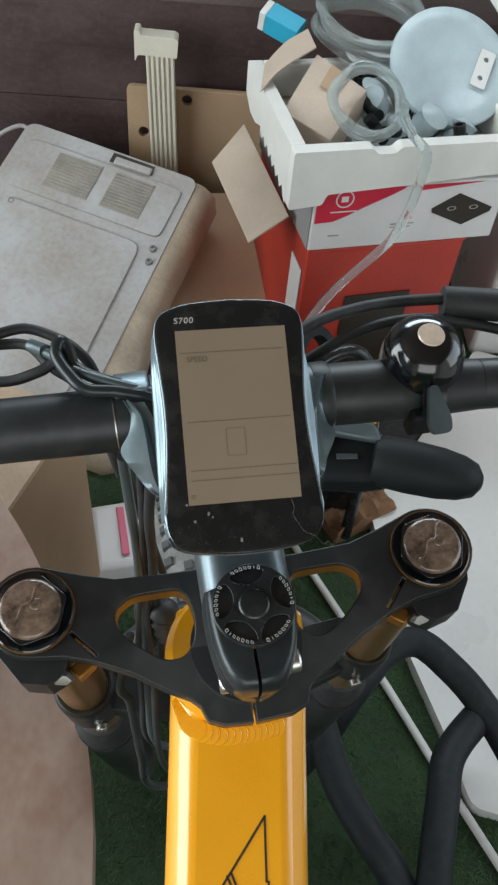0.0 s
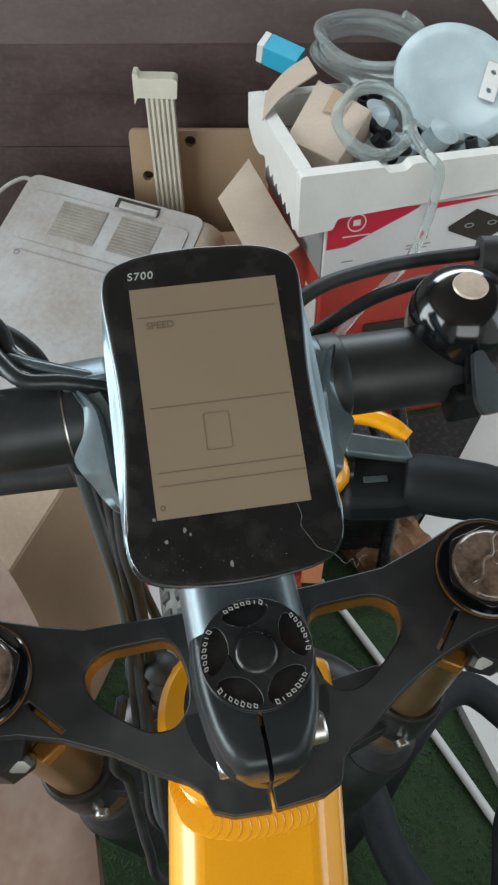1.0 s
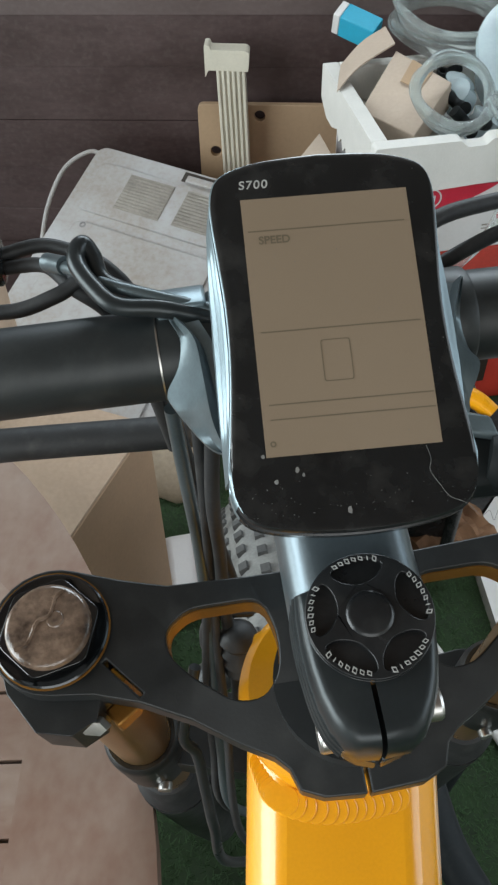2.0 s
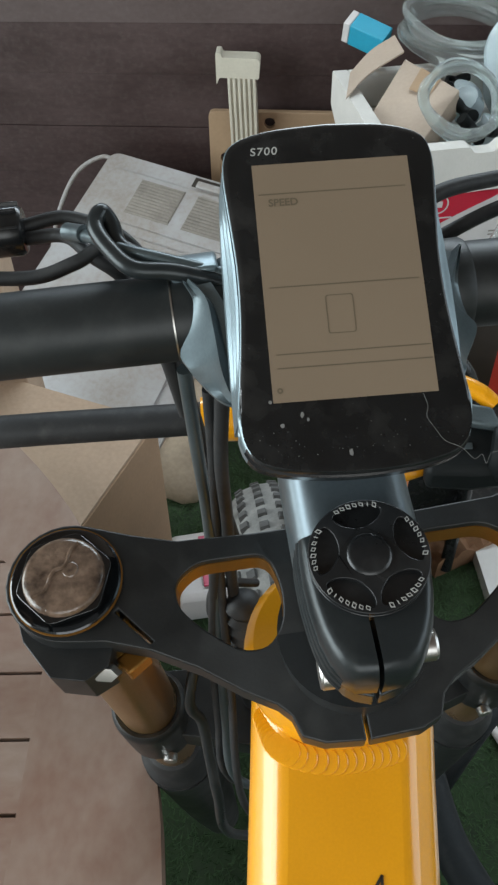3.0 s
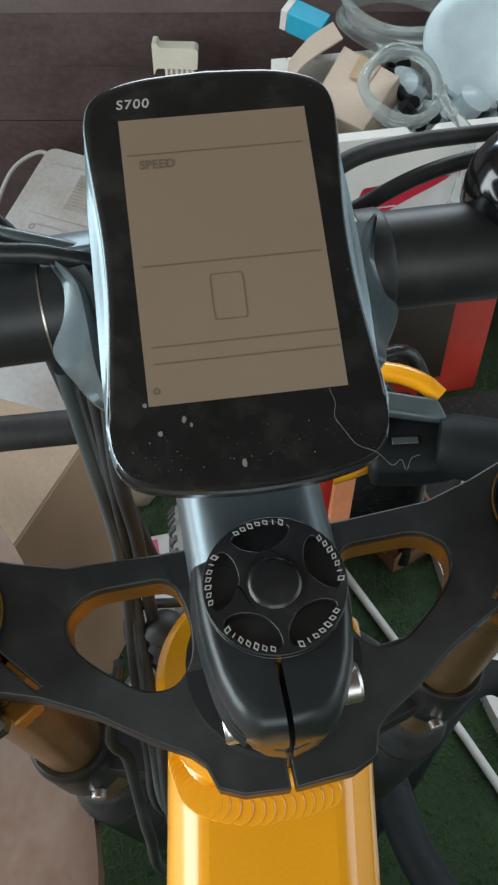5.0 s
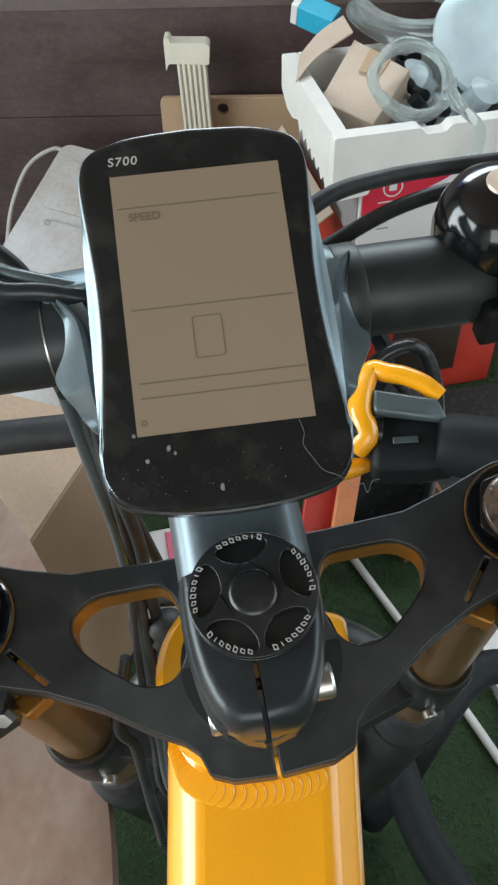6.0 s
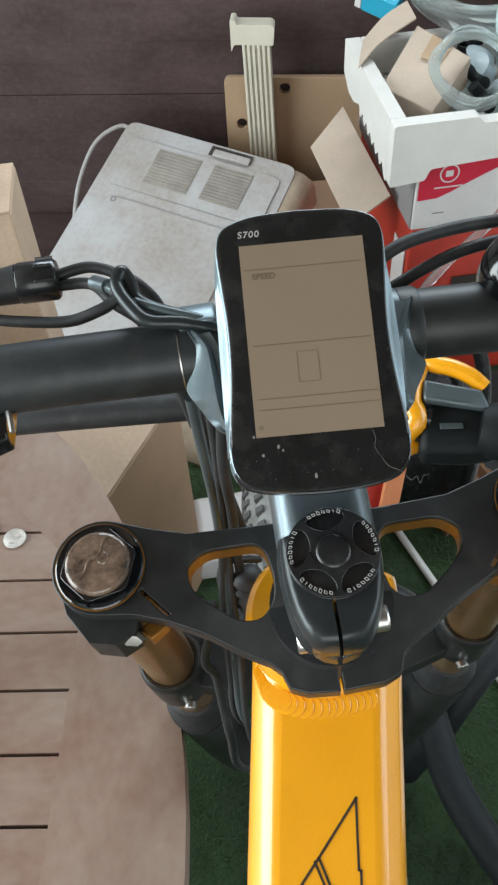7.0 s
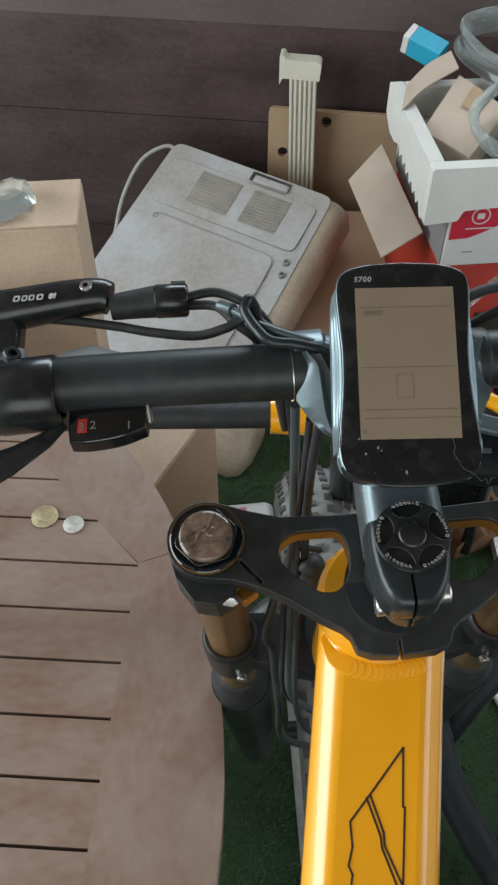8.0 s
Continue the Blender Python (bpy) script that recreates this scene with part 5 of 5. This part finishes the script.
part("side_wall", prism(rounded(side, 0.006, 3), FX0, FX0 + 0.028), M_FOAM, foam, "", BX @ Matrix(((0, 0, 1, 0), (1, 0, 0, 0), (0, 1, 0, 0), (0, 0, 0, 1))), bevel=0.005)
part("side_wall", boxes((FX1 - 0.028, FX1, FY0 + 0.0285, FY1, 0.5705, FZ1)), M_FOAM, foam, "", BX, bevel=0.005)
part("back_wall", boxes((FX0 + 0.0285, FX1 - 0.0285, FY1 - 0.028, FY1, 0.5705, FZ1)), M_FOAM, foam, "", BX, bevel=0.005)


def sheet(bm, pts, thick):
    p = [Vector(q) for q in pts]
    n = (p[1] - p[0]).cross(p[-1] - p[0]).normalized() * thick
    return loft([p, [q + n for q in p]], bm=bm)


# small carton and bent strip in the crate
oc = thing("open_carton", "small brown cardboard carton tipped up in the foam crate", "carton", (0.2, 1.62, 0.57))
face = [Vector((0.095, 1.489, 0.628)), Vector((0.184, 1.405, 0.622)), Vector((0.255, 1.516, 0.668)), Vector((0.166, 1.651, 0.672))]
back = (face[1] - face[0]).cross(face[3] - face[0]).normalized() * -0.05
part("body", loft([face, [q + back for q in face]]), M_CARD_IN, oc, "", bevel=0.002)
mid = (face[2] + face[3]) / 2
part("tape", loft([[mid + (q - mid) * 0.36 - back * 0.03 for q in face], [mid + (q - mid) * 0.36 - back * 0.05 for q in face]]), M_BROWN, oc, "brown tape square", Matrix.Translation((face[0] + face[1] - face[2] - face[3]) * 0.005))
bent = thing("cardboard_strip", "curved pale cardboard strip on the foam crate", "cardboard", (0.1, 1.75, 0.64))
ea = spline([(0.0625, 1.648, 0.643), (0.102, 1.694, 0.668), (0.148, 1.720, 0.688)], 6)
eb = spline([(0.0524, 1.531, 0.642), (0.0934, 1.582, 0.666), (0.162, 1.646, 0.684)], 6)
lift = Vector((0, 0, 0.003))
part("strip", loft([[a, b, b + lift, a + lift] for a, b in zip(ea, eb)]), M_CARD_IN, bent)

blue = thing("blue_carton", "small cyan and white carton at the back of the crate", "carton", (0.1, 1.9, 0.6))
BC = Matrix.Translation((0.107, 1.795, 0.662)) @ pose(0, 0, 0, 20, 14, -26) @ Matrix.Diagonal((0.9, 0.9, 0.9, 1))
part("body", boxes((-0.045, 0.040, -0.024, 0.024, -0.026, 0.026)), M_BLUE, blue, "", BC, bevel=0.002)
part("end_panel", boxes((-0.062, -0.0455, -0.0235, 0.0235, -0.0255, 0.0255)), M_WHITE_CARD, blue, "white end of the carton", BC, bevel=0.002)

lid = thing("plastic_tub", "round milky translucent plastic tub lying tilted in the crate", "tub", (0.45, 1.65, 0.53))
LM = Matrix.Translation((0.430, 1.610, 0.679)) @ pose(0, 0, 0, 34, 8, 0) @ Matrix.Diagonal((0.80, 0.80, 1.0, 1))
part("tub_wall", lathe([(0.120, -0.085), (0.122, -0.086), (0.140, -0.010), (0.152, -0.008), (0.154, 0.0), (0.150, 0.002), (0.138, -0.006), (0.119, -0.082)], 64), M_CLEAR, lid, "", LM)
part("tub_lid", lathe([(0, 0.010), (0.110, 0.010), (0.118, 0.013), (0.140, 0.012), (0.156, 0.009), (0.158, 0.001), (0.1555, 0.0035), (0.138, 0.0085), (0.118, 0.0085), (0.110, 0.0065), (0, 0.0065)], 64), M_CLEAR, lid, "milky translucent lid", LM)
brk = thing("mounting_plate", "white metal mounting plate with two holes on the tub", "bracket", (0.53, 1.63, 0.69))
hl = [[(0.007 * math.cos(radians(30 * i)), y + 0.007 * math.sin(radians(30 * i))) for i in range(12)] for y in (0.026, -0.026)]
part("plate", prism(rounded([(-0.020, -0.052), (0.020, -0.052), (0.020, 0.052), (-0.020, 0.052)], 0.004, 3), 0, 0.003, hl), M_WHITE, brk, "", LM @ Matrix.Translation((0.078, 0.004, 0.0135)) @ pose(0, 0, 0, 0, 0, -14), bevel=0.0008)
strip = thing("white_profile", "white plastic profile leaning over the crate", "profile", (0.62, 1.75, 0.5))
part("profile", boxes((-0.026, 0.026, -0.006, 0.006, -0.25, 0.30)), M_WHITE, strip, "", Matrix.Translation((0.610, 1.80, 0.700)) @ pose(0, 0, 0, -20, -46, 0), bevel=0.002)


def coil(name, label, centre, r, tr, turns, tilt, rise, tail=()):
    ob = thing(name, label, "hose", centre)
    m = Matrix.Translation(centre) @ pose(0, 0, 0, *tilt)
    pts = [m @ Vector((r * (1 + 0.07 * math.sin(2.7 * a)) * math.cos(a), r * (1 + 0.07 * math.sin(1.7 * a)) * math.sin(a), rise * a)) for a in (2 * math.pi * i / 14 for i in range(int(14 * turns) + 1))]
    part("hose", tube(pts + [Vector(q) for q in tail], tr, 12, 4), M_HOSE, ob)
    return ob


coil("clear_hose", "coil of clear plastic hose hanging out over the crate", (0.249, 1.459, 0.668), 0.066, 0.0088, 2.0, (36, 8, 0), 0.0016,
     [(0.313, 1.414, 0.674), (0.319, 1.339, 0.676), (0.356, 1.352, 0.635), (0.354, 1.345, 0.580), (0.342, 1.335, 0.520), (0.315, 1.315, 0.468), (0.270, 1.300, 0.420), (0.225, 1.285, 0.372), (0.18, 1.27, 0.30), (0.155, 1.26, 0.20), (0.15, 1.26, 0.02)])
coil("clear_hose", "flat coil of clear plastic hose at the back of the crate", (0.285, 1.790, 0.656), 0.112, 0.0085, 4.2, (8, 4, 0), 0.0022)
# mixed bits inside the crate
rnd = random.Random(21)
for i in range(20):
    x, y = rnd.uniform(0.13, 0.34), rnd.uniform(0.05, 0.29)
    mm = BX @ Matrix.Translation((x, y, 0.590 + rnd.uniform(0, 0.04))) @ pose(0, 0, 0, rnd.uniform(-40, 40), rnd.uniform(-40, 40), rnd.uniform(0, 180))
    k = i % 4
    if k == 0:
        solo("plastic_bag", lathe([(0, -0.03), (0.018, -0.026), (0.03, -0.008), (0.024, 0.012), (0.03, 0.024), (0.012, 0.034), (0, 0.036)], 18, mm), M_CLEAR, "crumpled clear plastic bag in the crate", "bag", angle=60)
    elif k == 1:
        solo("pipe_fitting", lathe([(0.008, -0.03), (0.012, -0.03), (0.012, -0.01), (0.016, -0.008), (0.016, 0.008), (0.012, 0.01), (0.012, 0.03), (0.008, 0.03), (0.008, -0.03)], 16, mm), M_PLASTIC, "black plastic pipe fitting in the crate", "fitting")
    elif k == 2:
        solo("pipe_elbow", tube([(-0.028, 0, 0), (-0.006, 0.001, 0), (0.008, 0.012, 0.002), (0.010, 0.034, 0.004)], 0.011, 12, 5, m=mm), M_GRIP, "black pipe elbow lying in the crate", "fitting")
    else:
        solo("pipe_clamp", tube([(-0.03, 0, 0), (-0.015, 0.015, 0), (0.01, 0.012, 0.005), (0.03, -0.005, 0)], 0.008, 10, 5, m=mm), M_BLUEHOSE, "dark bent pipe piece in the crate", "fitting")
flap = thing("loose_cardboard", "pale cardboard flap hanging beside the stacked boxes", "cardboard", (0.03, 1.5, 0.35))
bm = bmesh.new()
sheet(bm, [(-0.037, 1.660, 0.410), (0.047, 1.395, 0.388), (0.126, 1.420, 0.441), (0.033, 1.770, 0.448)], 0.004)
part("sheet", bm, M_CARD_IN, flap, "", bevel=0.001)

# ---- scooter bar in front of the wheel ----
sc = thing("scooter", "yellow folding scooter with black grips standing on the turf", "scooter", (-0.01, 0.50, 0.0))
part("bar", tube([(-0.50, 0.43, 0.80), (-0.30, 0.450, 0.828), (-0.094, 0.478, 0.832)], 0.0130, 20, 5), M_RUBBER, sc, "black padded bar")
part("joint", tube([(-0.095, 0.478, 0.831), (-0.080, 0.480, 0.831), (-0.050, 0.484, 0.831)], (0.0175, 0.0195), 20, 5), M_YELLOW, sc, "yellow bar joint")
part("column", tube([(-0.02, 0.49, 0.84), (-0.01, 0.55, 0.60), (0.0, 0.62, 0.32), (0.0, 0.66, 0.10), (0.0, 0.68, 0.03)], 0.017, 20, 5), M_PLASTIC, sc, "black column")
part("deck", boxes((-0.06, 0.06, 0.60, 1.0, 0.02, 0.05)), M_PLASTIC, sc, "black deck", bevel=0.008)
part("wheel", lathe([(0.01, -0.012), (0.05, -0.012), (0.055, 0), (0.05, 0.012), (0.01, 0.012), (0.01, -0.012)], 28, Matrix.Translation((0.0, 0.58, 0.0555)) @ pose(0, 0, 0, 0, 90, 0)), M_RUBBER, sc, "small black wheel")
part("cross_bar", tube([(-0.04, 0.487, 0.83), (0.03, 0.490, 0.82), (0.09, 0.486, 0.812)], 0.012, 16, 5), M_PLASTIC, sc, "black cross bar")
collar_line = [(0.0790, 0.5200, 0.833), (0.0855, 0.5300, 0.837), (0.0960, 0.5255, 0.838), (0.1100, 0.5215, 0.838), (0.1249, 0.5150, 0.835), (0.1366, 0.5070, 0.829)]
part("collar", tube(collar_line, (0.0085, 0.0075), 12, 6), M_YELLOW, sc, "yellow lever collar")
part("collar_arm", tube([(0.0800, 0.5230, 0.834), (0.0745, 0.5050, 0.830), (0.0735, 0.4910, 0.824), (0.0790, 0.4810, 0.815), (0.0700, 0.4750, 0.803)], (0.0090, 0.0105), 12, 6), M_YELLOW, sc, "yellow arm of the collar")
part("collar_foot", tube([(0.055, 0.468, 0.788), (0.070, 0.4685, 0.790), (0.0835, 0.4710, 0.790)], (0.0110, 0.0050), 12, 5), M_YELLOW, sc, "")
part("lever_plate", loft([[(0.0833, 0.5100, 0.8365), (0.1337, 0.4987, 0.8360), (0.1412, 0.4855, 0.8260), (0.0833, 0.4890, 0.8340)], [(0.0833, 0.5100, 0.8250), (0.1337, 0.4987, 0.8240), (0.1412, 0.4855, 0.8180), (0.0833, 0.4890, 0.8250)]]), M_SHELL_DARK, sc, "slate grey lever plate", bevel=0.003)
part("lever_housing", loft([[(0.082, 0.508, 0.824), (0.082, 0.455, 0.806), (0.082, 0.455, 0.782), (0.082, 0.508, 0.790)], [(0.120, 0.503, 0.824), (0.120, 0.456, 0.806), (0.120, 0.456, 0.780), (0.120, 0.503, 0.786)], [(0.150, 0.496, 0.820), (0.150, 0.460, 0.806), (0.150, 0.460, 0.782), (0.150, 0.496, 0.790)]]), M_GRIP, sc, "black lever housing", bevel=0.006)
part("housing_mark", boxes((-0.010, 0.010, -0.0028, 0.0028, 0.0, 0.0010)), M_SHELL_DARK, sc, "worn grey mark", Matrix.Translation((0.108, 0.4750, 0.8140)) @ pose(0, 0, 0, 20, 0, 4), bevel=0.0005)
GA, GB = Vector((0.1384, 0.4791, 0.806)), Vector((0.2370, 0.4640, 0.798))
part("hand_grip", lathe([(0, -0.006), (0.020, -0.006), (0.0245, 0.004), (0.0255, 0.030), (0.0245, 0.060), (0.0215, 0.080), (0.0165, 0.093), (0.008, 0.0995), (0, 0.1005)], 28, along(GA, GB)), M_GRIP, sc, "black hand grip")
part("loop_cable", tube([(0.075, 0.485, 0.79), (0.095, 0.52, 0.75), (0.12, 0.60, 0.70), (0.10, 0.68, 0.62), (0.06, 0.66, 0.55), (0.03, 0.62, 0.5)], 0.004, 10, 6), M_BLUEHOSE, sc, "dark cable")
part("hanging_tag", boxes((-0.016, 0.016, -0.003, 0.003, -0.05, 0.035)), M_REDLIGHT, sc, "red strap", Matrix.Translation((0.050, 0.527, 0.670)) @ pose(0, 0, 0, -35, 18, 10), bevel=0.001)
part("strap", boxes((-0.010, 0.010, -0.003, 0.003, -0.05, 0.04)), M_ORANGE, sc, "orange strap", Matrix.Translation((0.074, 0.524, 0.680)) @ pose(0, 0, 0, -35, 18, 10), bevel=0.001)

# ---- things on the turf ----
bagp = thing("parcel_bag", "white and pink plastic parcel lying on the turf", "parcel", (-0.18, 0.86, 0.0))
bm = loft([[(-0.095, -0.10, 0), (0.095, -0.10, 0), (0.095, 0.12, 0), (-0.095, 0.12, 0)], [(-0.100, -0.105, 0.04), (0.100, -0.10, 0.05), (0.100, 0.125, 0.045), (-0.100, 0.12, 0.05)], [(-0.080, -0.08, 0.085), (0.080, -0.085, 0.095), (0.078, 0.10, 0.10), (-0.08, 0.10, 0.09)]])
PB = Matrix.Translation((-0.176, 0.885, 0.0)) @ pose(0, 0, 0, 0, 0, 12) @ Matrix.Diagonal((0.66, 0.78, 0.6, 1))
part("wrapper", bm, M_WHITE_CARD, bagp, "", PB, bevel=0.012, seg=3)
part("pink_stripe", boxes((-0.010, 0.012, -0.06, 0.085, 0.0955, 0.102)), M_PINK, bagp, "pink printed stripe", PB, bevel=0.002)
solo("enamel_sheet", prism(rounded([(0.4133, 0.5095), (0.3672, 0.6648), (0.3262, 0.9873), (0.4795, 1.2251), (0.645, 1.505), (1.10, 1.35), (1.10, 0.30), (0.60, 0.36), (0.4355, 0.4008)], 0.02, 4), 0.0, 0.030), M_WHITE, "large white enamelled sheet lying on the turf", "sheet", bevel=0.006)
solo("cabinet", boxes((0.64, 1.15, 1.52, 1.90, 0.0, 0.62)), M_WHITE, "plain white cabinet standing behind the sheet", "cabinet", Matrix(), bevel=0.01)
solo("white_rod", tube([(0.155, 0.925, 0.012), (0.300, 0.655, 0.012), (0.403, 0.447, 0.012), (0.50, 0.26, 0.012)], 0.0075, 10, 4), M_WHITE, "thin white plastic rod lying on the turf", "rod")
bm = bmesh.new()
bmesh.ops.create_grid(bm, x_segments=14, y_segments=12, size=0.5)
for v in bm.verts:
    v.co = Vector((v.co.x * 0.15, v.co.y * 0.17, 0.040 + 0.022 * noise.noise(v.co * 5.0) + 0.010 * noise.noise(v.co * 13.0)))
ext = bmesh.ops.extrude_face_region(bm, geom=bm.faces[:])
for v in ext["geom"]:
    if isinstance(v, bmesh.types.BMVert):
        v.co.z = 0.0
solo("crumpled_paper", bm, M_PAPER, "crumpled brown paper lying on the turf by the white sheet", "paper", Matrix.Translation((0.275, 1.03, 0.0)) @ pose(0, 0, 0, 0, 0, 30), angle=30)
solo("rubber_mat", prism(rounded([(0.10, 1.20), (0.296, 0.965), (0.478, 1.215), (0.66, 1.475), (0.53, 1.395), (0.17, 1.315)], 0.01, 3), 0.0, 0.024), M_MAT, "dark grey rubber mat lying on the turf", "mat", bevel=0.004)
HOSES = (
    [(0.120, 0.56, 0.03), (0.140, 0.53, 0.20), (0.157, 0.475, 0.255), (0.187, 0.354, 0.25), (0.225, 0.285, 0.24), (0.262, 0.235, 0.22), (0.32, 0.14, 0.14), (0.36, 0.08, 0.03)],
    [(0.155, 0.43, 0.05), (0.185, 0.440, 0.18), (0.225, 0.482, 0.25), (0.275, 0.535, 0.265), (0.325, 0.552, 0.265), (0.375, 0.510, 0.26), (0.413, 0.462, 0.25), (0.455, 0.40, 0.22), (0.52, 0.32, 0.14), (0.56, 0.29, 0.107)],
    [(0.435, 0.480, 0.107), (0.430, 0.470, 0.20), (0.400, 0.442, 0.235), (0.350, 0.385, 0.25), (0.330, 0.320, 0.25), (0.310, 0.240, 0.24), (0.300, 0.150, 0.18), (0.30, 0.08, 0.03)],
)
for pts in HOSES:
    solo("rubber_hose", tube([(x - 0.010, y + 0.018, z) for x, y, z in pts], 0.0230, 18, 8), M_BLUEHOSE, "thick dark rubber hose looping over the turf", "hose", group="rubber hoses")
junk = thing("dark_machine", "dark folded trolley frame standing on the turf", "trolley", (0.16, 0.95, 0.0))
part("frame", tube([(0.10, 0.92, 0.02), (0.12, 0.95, 0.30), (0.16, 1.00, 0.42), (0.24, 1.02, 0.44), (0.28, 0.98, 0.30), (0.27, 0.93, 0.02)], 0.012, 12, 6), M_PLASTIC, junk)
part("frame", tube([(0.14, 1.06, 0.02), (0.15, 1.06, 0.25), (0.20, 1.07, 0.34), (0.26, 1.06, 0.24), (0.27, 1.05, 0.02)], 0.010, 12, 6), M_PLASTIC, junk)
part("wheel", ring(0.050, 0.066, -0.012, 0.012, 32, Matrix.Translation((0.155, 1.00, 0.43)) @ pose(0, 0, 0, 25, 60, 0)), M_BLUEHOSE, junk, "grey wheel")
part("box", boxes((0.10, 0.29, 0.98, 1.16, 0.03, 0.24)), M_PLASTIC, junk, "dark casing", bevel=0.01)
part("cable", tube([(0.12, 0.90, 0.28), (0.18, 0.88, 0.36), (0.25, 0.90, 0.38), (0.30, 0.94, 0.30)], 0.005, 10, 6), M_RUBBER, junk)

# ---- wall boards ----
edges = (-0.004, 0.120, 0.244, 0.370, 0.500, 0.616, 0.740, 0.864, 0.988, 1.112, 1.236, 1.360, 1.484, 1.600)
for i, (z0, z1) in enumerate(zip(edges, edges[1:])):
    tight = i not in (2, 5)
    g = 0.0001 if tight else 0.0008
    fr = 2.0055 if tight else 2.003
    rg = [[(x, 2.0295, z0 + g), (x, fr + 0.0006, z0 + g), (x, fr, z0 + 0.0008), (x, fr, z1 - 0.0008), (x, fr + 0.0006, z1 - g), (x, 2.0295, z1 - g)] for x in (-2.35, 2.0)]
    # boards above 0.61 m take the paler colour
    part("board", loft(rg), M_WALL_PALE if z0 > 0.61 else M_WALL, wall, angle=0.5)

# ---- turf blades ----
rs = np.random.RandomState(3)
N = 70000
px, py = rs.uniform(-0.35, 0.75, N), rs.uniform(-0.15, 1.55, N)
hgt, ang, ln_ = rs.uniform(0.004, 0.012, N), rs.uniform(0, 6.283, N), rs.uniform(0.008, 0.018, N)
wd = 0.0011
co = np.empty((N, 3, 3))
ca, sa = np.cos(ang), np.sin(ang)
co[:, 0] = np.stack([px - wd * ca, py - wd * sa, np.full(N, -0.001)], 1)
co[:, 1] = np.stack([px + wd * ca, py + wd * sa, np.full(N, -0.001)], 1)
co[:, 2] = np.stack([px - ln_ * sa, py + ln_ * ca, hgt], 1)
me = bpy.data.meshes.new("turf_blades")
me.from_pydata(co.reshape(-1, 3).tolist(), [], np.arange(3 * N).reshape(-1, 3).tolist())
me.materials.append(M_BLADE)
tagged(new("turf_blades", me), "short green artificial grass blades", "turf", kind="stuff")
